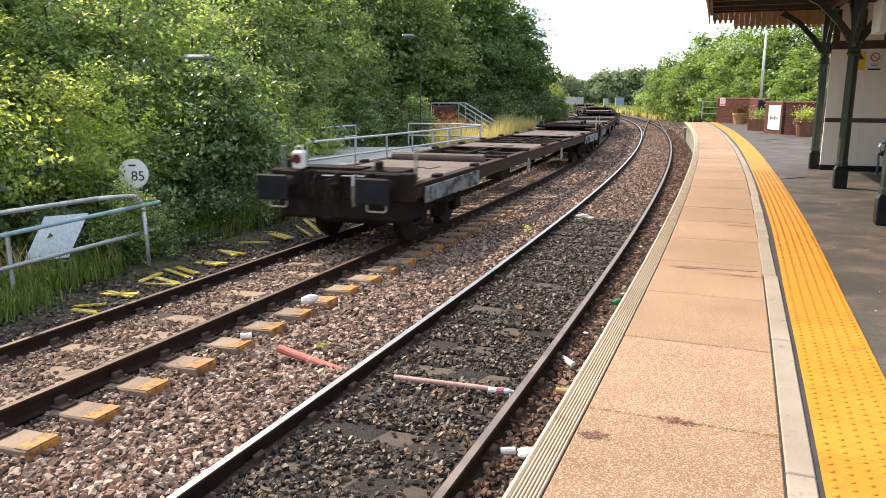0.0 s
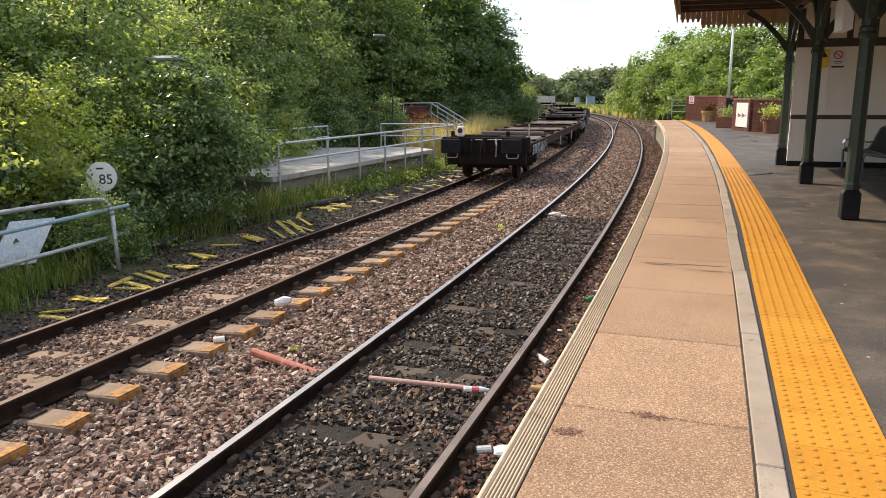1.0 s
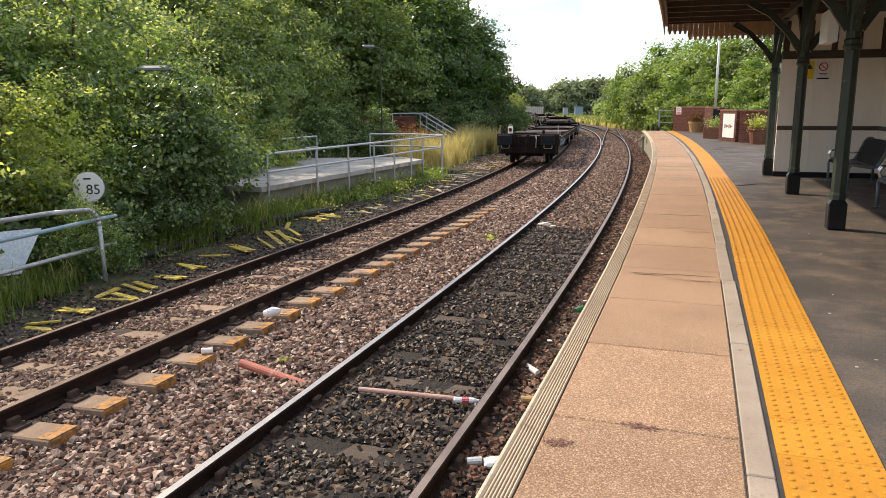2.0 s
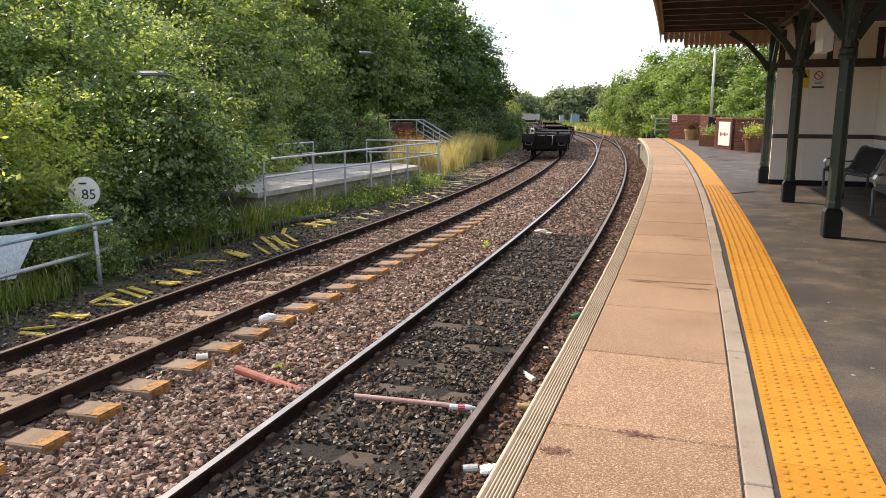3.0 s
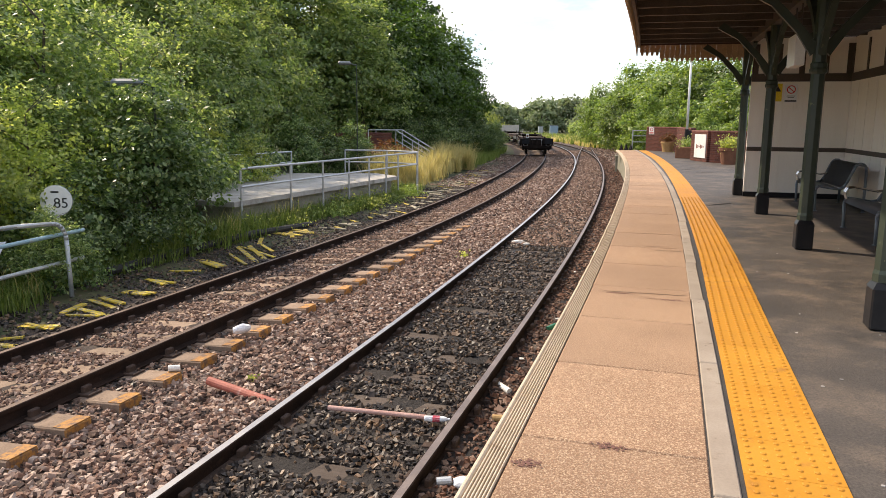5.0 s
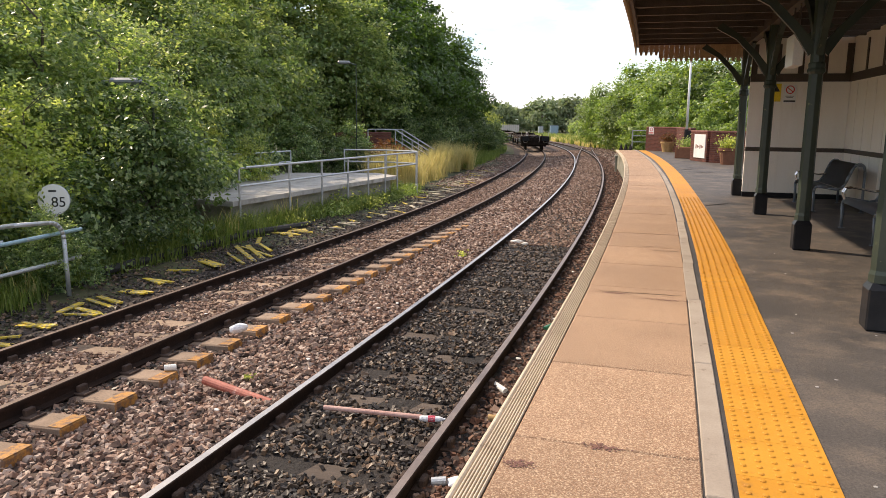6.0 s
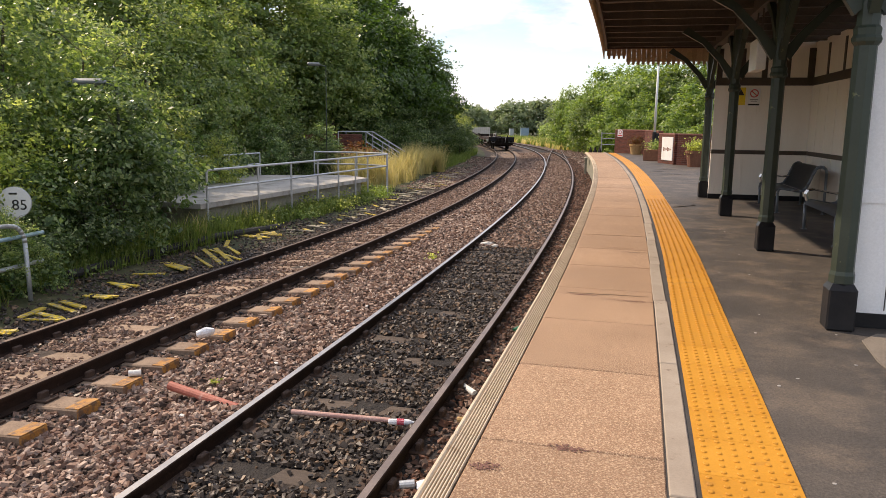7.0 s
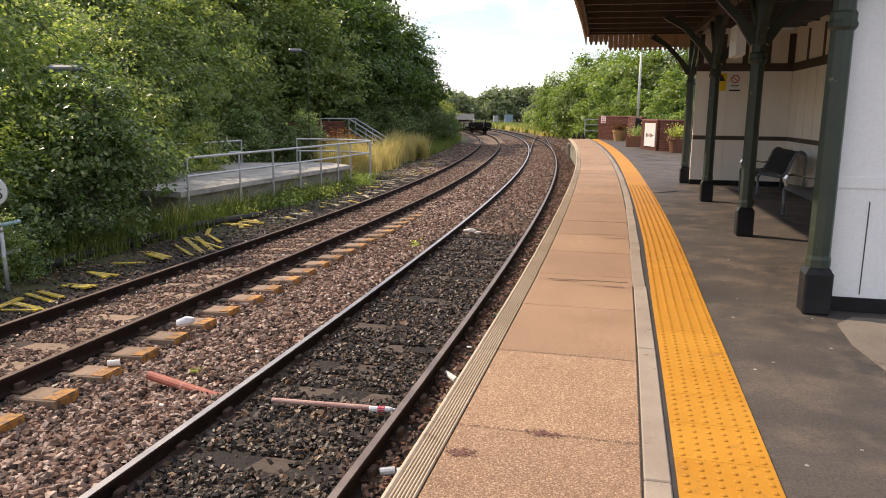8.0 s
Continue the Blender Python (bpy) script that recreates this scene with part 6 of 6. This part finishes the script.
    # skyline, its haze put into the leaf colour
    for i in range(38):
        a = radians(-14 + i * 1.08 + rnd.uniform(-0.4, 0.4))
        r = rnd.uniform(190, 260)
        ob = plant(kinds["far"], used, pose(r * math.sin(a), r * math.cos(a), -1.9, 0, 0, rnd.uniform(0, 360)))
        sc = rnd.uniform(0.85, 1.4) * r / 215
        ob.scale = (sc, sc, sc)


build_trees()


# ---- ballast stones, grass, boards and litter ----


def grass_stuff(name, label, patches, mat, height, n_per, width=0.006, lean=0.35, seed=3):
    """Blades in patches of (u0, u1, s0, s1, z): each blade a bent two-part sliver."""
    rng = np.random.default_rng(seed)
    V, k = [], 0
    for u0, u1, s0, s1, z, dens, hs in patches:
        n = int((u1 - u0) * (s1 - s0) * n_per * dens)
        nt = max(4, n // 14)
        tu, ts = rng.uniform(u0, u1, nt), rng.uniform(s0, s1, nt)
        i = rng.integers(0, nt, n)
        u, s = tu[i] + rng.normal(0, 0.09, n), ts[i] + rng.normal(0, 0.09, n)
        h = height * hs * rng.uniform(0.45, 1.15, n)
        ang = A0 + s / RC
        w = u + bend(s)
        base = np.stack([CX + (RC + w) * np.cos(ang), CY + (RC + w) * np.sin(ang), np.full(n, z)], 1)
        a = rng.uniform(0, 6.28, n)
        d = np.stack([np.cos(a), np.sin(a), np.zeros(n)], 1)
        side = np.stack([-np.sin(a), np.cos(a), np.zeros(n)], 1) * width * rng.uniform(0.6, 1.6, n)[:, None]
        le = lean * rng.uniform(0.1, 1.2, n)[:, None] * h[:, None]
        up = np.array([0, 0, 1.0])
        mid = base + d * le * 0.35 + up * h[:, None] * 0.6
        tip = base + d * le + up * h[:, None]
        V.append(np.stack([base - side, base + side, mid + side * 0.8, tip, mid - side * 0.8], 1))
    V = np.concatenate(V)
    n = len(V)
    q1 = np.array([0, 1, 2, 4])[None] + 5 * np.arange(n)[:, None]
    q2 = np.array([4, 2, 3, 3])[None] + 5 * np.arange(n)[:, None]
    tri = np.concatenate([q1[:, [0, 1, 2]], q1[:, [0, 2, 3]], q2[:, [0, 1, 2]]])
    ob = new(name, raw_mesh(name, V.reshape(-1, 3), tri, mat))
    return tagged(ob, label, "grass", kind="stuff")


def build_stones():
    slA, slB = (4.5, 0.70, 0.55), (4.13, 0.62, 0.5)
    stones("ballast_stones_middle", "pinkish grey crushed ballast between the tracks", "stone_mid", -4.66, -3.24, 1.5, 20, 700, 0.072)
    stones("ballast_stones_middle_far", "pinkish grey crushed ballast further along", "stone_mid", -4.62, -3.24, 16, 70, 120, 0.095)
    stones("ballast_stones_near", "oil-darkened crushed ballast between the rails", "stone_dark", -3.10, -1.75, 1.5, 20, 730, 0.066, sleepers=slA)
    stones("ballast_stones_near_far", "brown-grey ballast between the rails further along", "stone_far", -3.09, -1.76, 15, 70, 120, 0.095)
    stones("ballast_stones_edge", "rust-stained ballast beside the platform wall", "stone_red", -1.61, -0.82, 1.5, 20, 560, 0.066)
    stones("ballast_stones_edge_far", "rust-brown ballast beside the platform wall further along", "stone_red", -1.60, -0.82, 20, 60, 170, 0.085)
    stones("ballast_stones_end", "rust-brown ballast past the platform's end", "stone_mid", -0.9, 2.9, 45, 80, 26, 0.12)
    stones("ballast_stones_siding", "brown ballast inside the far track", "stone_far", -6.53, -5.19, 2, 26, 520, 0.066, sleepers=slB)
    stones("ballast_stones_siding_far", "brown ballast inside the far track further along", "stone_far", -6.53, -5.19, 22, 60, 75, 0.09)
    stones("ballast_stones_siding_side", "dark grey ballast beside the far track", "stone_dark", -8.7, -6.70, 2, 30, 170, 0.072)
    stones("ballast_stones_siding_side_far", "grey-brown ballast beside the far track further along", "stone_mid", -8.8, -6.70, 30, 62, 55, 0.1)
    # dark strips right of the siding's rails, oil and rail shadow in one colour
    stones("ballast_stones_rail_side", "dark oily ballast widening the shadow along the siding's rail", "stone_dark", -5.05, -4.86, 2, 26, 420, 0.066, sleepers=(4.13, 0.62, 0.7))
    stones("ballast_stones_rail_inside", "dark oily ballast widening the shadow inside the siding's rail", "stone_dark", -6.53, -6.3, 2, 26, 420, 0.066, sleepers=(4.13, 0.62, 0.5))
    stones("ballast_stones_shoulder_far", "pinkish ballast over the sleeper ends further along", "stone_mid", -5.03, -4.5, 20, 62, 110, 0.09)
    stones("ballast_stones_shoulder", "pinkish ballast round the sleeper ends", "stone_far", -5.03, -4.6, 2, 26, 480, 0.066, sleepers=(4.13, 0.62, 0.22))


def build_grass():
    G, B = M["grass_green"], M["grass_blond"]
    grass_stuff("verge_grass", "green grass and weeds along the verge", [
        (-8.7, -8.05, 4.6, 6.7, -1.13, 1.1, 0.7), (-9.2, -8.6, 6.5, 8.6, -1.13, 0.8, 0.85),
        (-9.9, -8.5, 2.0, 8.5, -1.12, 0.5, 0.6), (-9.9, -8.9, 8.5, 11.0, -1.12, 0.6, 0.8), (-9.7, -8.8, 11.0, 15.2, -1.12, 0.9, 1.2), (-9.4, -8.9, 15.0, 20.0, -1.12, 0.45, 1.1), (-9.6, -8.75, 14.2, 21.0, -1.12, 1.0, 0.8), (-9.3, -8.4, 19.0, 27.0, -1.12, 1.0, 0.75),
        (-13.0, -9.6, 2.0, 14.0, -1.05, 0.3, 0.7), (-14.0, -9.8, 25.0, 40.0, -1.0, 0.35, 0.8), (-11.0, -8.6, 40.0, 70.0, -1.0, 0.25, 0.9)], G, 0.5, 520, 0.007, 0.6)
    rc = random.Random(77)
    clumps = []
    for i in range(26):
        u, s, w = rc.uniform(-10.5, -9.0), rc.uniform(26.8, 42.0), rc.uniform(0.35, 0.75)
        clumps.append((u - w / 2, u + w / 2, s - w / 2, s + w / 2, -1.1, rc.uniform(3.0, 5.0), rc.uniform(1.2, 1.75)))
    grass_stuff("dry_grass", "tall blond seeding grass on the verge", [
        (-10.6, -9.0, 26.6, 34.0, -1.1, 0.5, 0.9), (-10.8, -9.2, 34.0, 44.0, -1.05, 0.4, 0.9), *clumps, (-9.5, -8.9, 12.0, 14.6, -1.12, 0.16, 0.8), (-9.5, -9.0, 14.4, 17.5, -1.12, 0.12, 0.75),
        (-9.7, -8.7, 4.5, 8.5, -1.12, 0.2, 0.7)], B, 0.95, 260, 0.008, 0.55, 5)
    grass_stuff("field_grass", "pale green grass beyond the platform's end", [
        (2.8, 10.0, 46.0, 75.0, -1.1, 0.5, 1.0), (0.3, 12.0, 78.0, 150.0, -1.15, 0.25, 1.4)], M["grass_green"], 0.6, 60, 0.03, 0.5, 9)
    grass_stuff("pale_field_grass", "dry pale grass beyond the platform's end", [
        (2.6, 7.0, 50.0, 80.0, -1.12, 0.4, 0.8), (0.4, 9.0, 80.0, 135.0, -1.15, 0.3, 1.2), (-16.0, -9.0, 78.0, 130.0, -1.15, 0.3, 1.2)], B, 0.55, 60, 0.03, 0.5, 12)
    rng = np.random.default_rng(21)
    # weeds in front of the deck and single tufts in the ballast
    for u, s, w, h, n, mt in ((-8.75, 19.0, 0.5, 0.35, 500, "leaf_a"), (-8.6, 21.2, 0.6, 0.4, 700, "leaf_b"), (-8.5, 23.0, 0.5, 0.3, 500, "leaf_a"), (-8.95, 16.6, 0.5, 0.3, 420, "leaf_b"),
                              (-9.3, 12.6, 0.5, 0.35, 420, "leaf_a"), (-9.1, 17.8, 0.45, 0.45, 420, "leaf_e"), (-8.9, 19.9, 0.5, 0.5, 520, "leaf_b"), (-8.75, 20.6, 0.4, 0.45, 420, "leaf_e"), (-8.7, 22.2, 0.5, 0.5, 520, "leaf_b"),
                              (-8.55, 24.2, 0.5, 0.45, 480, "leaf_a"), (-8.4, 25.3, 0.5, 0.4, 420, "leaf_e"), (-9.2, 15.4, 0.4, 0.35, 320, "leaf_b"), (-9.25, 10.6, 0.5, 0.3, 380, "leaf_a"), (-9.1, 8.9, 0.4, 0.28, 300, "leaf_a"),
                              (-9.0, 5.4, 0.4, 0.25, 260, "leaf_b"), (-3.62, 13.2, 0.10, 0.10, 70, "leaf_b"), (-3.95, 6.1, 0.07, 0.05, 40, "leaf_b"), (-9.2, 7.0, 0.4, 0.3, 300, "leaf_b")):
        P = rng.normal(size=(n, 3)) * np.array([w * 0.5, w * 0.5, h * 0.45])
        P[:, 2] = np.abs(P[:, 2])
        v, q = leaf_cloud(P, rng.normal(size=(n, 3)) + np.array([0, 0, 0.8]), 0.075 if w > 0.2 else 0.04, rng)
        o = new("weed_clump", raw_mesh("weed_clump", v, q, M[mt]))
        o.matrix_basis = at(u, s, float(bed_height(u, s)) + 0.02)
        tagged(o, "leafy green weed clump on the ballast" if w < 0.2 else "leafy green weeds on the verge", "weeds", "weeds along the line", "stuff")


def board_mesh(L, w, mat, seed):
    r = random.Random(seed)
    bm = bmesh.new()
    v = box(bm, (0, 0, 0.012), (L, w, 0.024))
    for x in v:
        x.co.x += r.uniform(-0.05, 0.05) * L
        x.co.y += r.uniform(-0.1, 0.1) * w
    return mesh_of("board", bm, mat)


def build_boards():
    """Painted offcuts thrown down beside the far track."""
    ends = [((-8.03, 7.22), (-7.47, 7.29)), ((-7.98, 7.30), (-7.50, 7.20)), ((-7.97, 7.89), (-8.02, 8.36)), ((-8.11, 8.58), (-7.53, 8.41)), ((-8.11, 8.81), (-7.56, 8.62)),
            ((-7.85, 7.86), (-7.38, 7.95)), ((-7.9, 8.12), (-7.36, 8.05)), ((-8.09, 9.39), (-7.50, 9.26)), ((-8.13, 9.28), (-7.55, 9.17)), ((-8.27, 10.10), (-7.70, 10.05)), ((-8.2, 10.08), (-7.80, 9.92)),
            ((-8.36, 10.83), (-7.85, 11.00)), ((-8.62, 12.12), (-7.62, 11.33)), ((-8.40, 12.80), (-7.44, 11.84)), ((-8.55, 13.40), (-7.46, 12.27)), ((-8.45, 13.48), (-7.34, 12.75)),
            ((-8.36, 13.55), (-7.45, 12.60)), ((-8.36, 14.05), (-7.62, 13.22)), ((-8.62, 14.6), (-8.3, 13.9)), ((-7.87, 6.61), (-7.52, 6.78)), ((-7.75, 6.45), (-7.35, 6.5))]
    kinds = [board_mesh(1.0, 0.085, M["yellow_wood"], 1), board_mesh(1.0, 0.065, M["yellow_wood"], 2), board_mesh(1.0, 0.09, M["grey_wood"], 3), board_mesh(1.0, 0.2, M["yellow_wood"], 4)]

    def put(u, s, a, L, k):
        b = new("loose_board", kinds[k])
        b.matrix_basis = at(u, s, float(bed_height(u, s)) + 0.012, a - 90 + 62, random.uniform(-5, 5), random.uniform(-4, 4)) @ Matrix.Diagonal((L, 1, 1, 1))
        tagged(b, "flaking yellow-painted board lying on the ballast" if k != 2 else "weathered grey-yellow board lying on the ballast", "board", "loose boards by the track")

    for i, (p, q) in enumerate(ends):
        du, ds = q[0] - p[0], q[1] - p[1]
        put((p[0] + q[0]) / 2, (p[1] + q[1]) / 2, math.degrees(math.atan2(ds, du)) + 28, math.hypot(du, ds), 3 if i == 12 else i % 2)
    r = random.Random(5)
    for i in range(9):
        put(-8.3 + r.uniform(-0.3, 0.25), 15.6 + r.uniform(-0.35, 0.5), r.uniform(-30, 60), r.uniform(0.3, 0.6), 0)
    for i in range(14):
        put(-7.55 + r.uniform(-0.45, 0.35), 16.6 + i * 0.42 + r.uniform(-0.2, 0.2), r.uniform(-30, 55), r.uniform(0.3, 0.7), r.choice((0, 2, 2)))
    for i in range(46):
        put(-7.75 + r.uniform(-0.55, 0.5), 22.5 + i * 0.42 + r.uniform(-0.3, 0.3), r.uniform(-35, 40), r.uniform(0.4, 0.9), r.choice((1, 2, 2)))


def lying_tube(name, label, category, a, b, r, mat, n=12, r2=None):
    ob = empty(name, label, category)
    bm = bmesh.new()
    tube(bm, a, b, r, r2, n)
    part("tube", bm, mat, ob, smooth=False)
    return ob


def crumpled(name, label, category, m, size, mat, seed, parts=1):
    bm = bmesh.new()
    bmesh.ops.create_icosphere(bm, subdivisions=2, radius=1.0)
    for v in bm.verts:
        k = 1 + 0.35 * noise.noise(v.co * 2.3 + Vector((seed, 0, 0)))
        v.co = Vector((v.co.x * size[0], v.co.y * size[1], v.co.z * size[2])) * k
    ob = part(name, bm, mat, None, label, m)
    return tagged(ob, category=category)


def build_litter():
    z = -0.965
    rp = lying_tube("red_pipe", "faded red plastic pipe lying on the ballast", "pipe", S(-4.20, 5.72, z + 0.02), S(-3.40, 5.55, z - 0.05), 0.042, M["pipe_red"])
    lying_tube("pink_pole", "weathered pinkish pole lying between the rails", "pole", S(-2.82, 5.44, z + 0.03), S(-1.95, 5.50, z + 0.03), 0.021, M["pole_pink"])
    bt = empty("plastic_bottle", "crushed plastic bottle with a red label", "bottle", at(-1.85, 5.46, z + 0.045, 12, 0, 0))
    bm = bmesh.new()
    lathe(bm, [(0.018, -0.10), (0.024, -0.09), (0.0255, -0.03), (0.0255, 0.03), (0.022, 0.07), (0.010, 0.10), (0.010, 0.115)], 10)
    bmesh.ops.rotate(bm, verts=bm.verts, matrix=Matrix.Rotation(radians(90), 3, "Y"))
    part("body", bm, M["plastic_white"], bt)
    bm = bmesh.new()
    tube(bm, (-0.03, 0, 0), (0.03, 0, 0), 0.0265, 0.0265, 10)
    part("label_band", bm, M["label_red"], bt, "red label")
    crumpled("plastic_bag", "crumpled white plastic bag on a sleeper end", "bag", at(-4.95, 7.52, -0.985, -25), (0.055, 0.125, 0.06), M["plastic_white"], 3)
    crumpled("litter", "scrap of white litter between the rails", "litter", at(-2.90, 15.1, -0.97, 10), (0.14, 0.06, 0.05), M["paper"], 9)
    crumpled("litter", "scrap of pale litter between the rails", "litter", at(-2.72, 15.0, -0.98, 10), (0.07, 0.05, 0.03), M["paper"], 11)
    cn = lying_tube("drinks_can", "grey crushed drinks can by the platform wall", "can", S(-1.56, 4.55, -0.99), S(-1.46, 4.58, -0.98), 0.033, M["galv"])
    crumpled("plastic_wrap", "crumpled clear wrapper by the platform wall", "litter", at(-1.38, 4.60, -0.99, 40), (0.075, 0.06, 0.045), M["plastic_white"], 5)
    lying_tube("drinks_can", "green crushed drinks can by the platform wall", "can", S(-1.42, 8.74, -1.0), S(-1.34, 8.86, -0.98), 0.033, M["can_green"])
    lying_tube("old_pipe_end", "pale pipe end beside the rail", "pipe", S(-1.60, 6.66, -1.0), S(-1.44, 6.48, -1.0), 0.03, M["paper"])
    lying_tube("broken_stub", "tan broken stub beside the rail", "pipe", S(-1.45, 5.79, -0.99), S(-1.34, 5.81, -0.99), 0.03, M["basket"])
    lying_tube("drinks_can", "pale crushed can beside a sleeper", "can", S(-4.95, 6.11, -1.03), S(-4.85, 6.17, -1.03), 0.032, M["paper"])
    r = random.Random(8)
    for i in range(16):
        u, s = r.choice(((-1.3, 0.25), (-3.6, 0.5), (-6.0, 0.5)))[0] + r.uniform(-0.25, 0.25), r.uniform(4, 18)
        crumpled("litter", "small scrap of pale litter on the ballast", "litter", at(u, s, float(bed_height(u, s)) + 0.035, r.uniform(0, 180)), (0.03, 0.02, 0.012), M["paper"], i)


def blot(name, label, mat, u, s, ru, rs, seed, n=22, z=0.0125, parent=None):
    """Thin irregular stain lying on the paving."""
    bm = bmesh.new()
    top, bot = [], []
    for i in range(n):
        a = i * 2 * math.pi / n
        k = 1 + 0.5 * noise.noise((math.cos(a) * 1.7 + seed, math.sin(a) * 1.7, seed * 0.7))
        p = S(u + ru * k * math.cos(a), s + rs * k * math.sin(a), z)
        top.append(bm.verts.new(p))
        bot.append(bm.verts.new(p - Vector((0, 0, 0.004))))
    bm.faces.new(top)
    for i in range(n):
        bm.faces.new((top[i], top[(i + 1) % n], bot[(i + 1) % n], bot[i]))
    ob = part(name, bm, mat, None, label)
    return tagged(ob, category="stain", kind="structure")


def build_marks():
    r = random.Random(4)
    # chewing gum and pale flecks on the asphalt
    for i in range(26):
        u, s = 0.8 + r.random() ** 1.3 * 1.5, r.uniform(1.5, 12)
        blot("gum_spot", "pale trodden gum on asphalt", M["gum"], u, s, r.uniform(0.005, 0.011), r.uniform(0.005, 0.012), i, 8, 0.0)
    # worn concrete apron beside the building
    bm = bmesh.new()
    edge = [(1.56, 5.72), (1.52, 5.2), (1.58, 4.6), (1.75, 3.4), (4.5, 3.4), (4.5, 5.95), (1.72, 5.95)]
    top, foot = [[bm.verts.new(S(u, s, z)) for u, s in edge] for z in (0.004, -0.02)]
    bm.faces.new(top)
    for k in range(len(edge)):
        bm.faces.new((top[k], top[k - 1], foot[k - 1], foot[k]))
    tagged(part("concrete_apron", bm, M["apron"], None, "worn pale concrete apron at the building's foot"), category="paving", kind="structure")
    for s, u0, u1 in ((27.4, 1.3, 2.0), (26.0, 1.0, 1.5), (24.5, 1.3, 1.9), (14.6, 0.75, 1.2)):
        bm = bmesh.new()
        a, b = S(u0, s, 0.0), S(u1, s + 0.5, 0.0)
        d = (b - a).normalized()
        n = Vector((-d.y, d.x, 0)) * 0.03
        v = [bm.verts.new(p) for p in (a - n, b - n, b + n, a + n)]
        bm.faces.new(v)
        bmesh.ops.solidify(bm, geom=bm.faces[:], thickness=0.003)
        tagged(part("worn_line", bm, M["chalk"], None, "worn pale paint line on the asphalt"), category="marking", kind="structure")
    for u, s, ru, rs, sd in ((-0.31, 3.28, 0.085, 0.035, 1.3), (-0.65, 2.985, 0.07, 0.04, 2.6), (-0.05, 6.42, 0.22, 0.03, 4.1), (-0.5, 6.55, 0.14, 0.02, 5.7), (-0.2, 9.3, 0.2, 0.02, 7.3)):
        bm = bmesh.new()
        for k in range(110):
            c = S(u + r.gauss(0, ru * 0.5), s + r.gauss(0, rs * 0.5), 0.0114 + k * 0.00002)
            q = r.uniform(0.003, 0.008)
            bm.faces.new([bm.verts.new(c + Vector((q * math.cos(a) * r.uniform(0.6, 1.3), q * math.sin(a) * r.uniform(0.6, 1.3), 0))) for a in (0, 1.05, 2.1, 3.14, 4.2, 5.25)])
        tagged(part("dark_stain", bm, M["slab_dark"], None, "dark reddish stain soaked into the paving"), category="stain", kind="structure")
    for s0, u0, u1 in ((6.62, -0.62, 0.08), (9.02, -0.2, 0.1), (10.4, -0.5, 0.05)):
        bm = bmesh.new()
        n = 14
        a = [S(u0 + (u1 - u0) * i / n, s0 + 0.03 * noise.noise((i * 0.6, s0, 0)), 0.0112) for i in range(n + 1)]
        for p, q in zip(a, a[1:]):
            w = Vector((0, 0.006, 0))
            bm.faces.new([bm.verts.new(x) for x in (p - w, q - w, q + w, p + w)])
        bmesh.ops.solidify(bm, geom=bm.faces[:], thickness=0.002)
        tagged(part("crack", bm, M["tar"], None, "dark crack across the paving"), category="crack", kind="structure")


build_stones()
build_grass()
build_boards()
build_litter()
build_marks()


def motions():
    def pose_at(s):
        s0, s1 = s + 2.55, s + WAGON_L - 2.55
        a, b = S(-5.862 + far_du(s0), s0), S(-5.862 + far_du(s1), s1)
        d = (b - a).normalized()
        p = a - d * 2.55
        return pose(p.x, p.y, ZB, 0, 0, math.degrees(math.atan2(d.y, d.x)) - 90)

    for k, wg in enumerate(wagons):
        walk(wg, [(i * 0.25, pose_at(TRAIN_S0 + train_run(i * 0.25) + k * WAGON_L)) for i in range(33)])
    # the last wagon's wheels roll without slipping
    for ws in spin_sets:
        y = ws.matrix_basis.translation.y
        walk(ws, [(i / 30, pose(0, y, 0.46, -math.degrees(train_run(i / 30) / 0.46), 0, 0)) for i in range(241)])


motions()
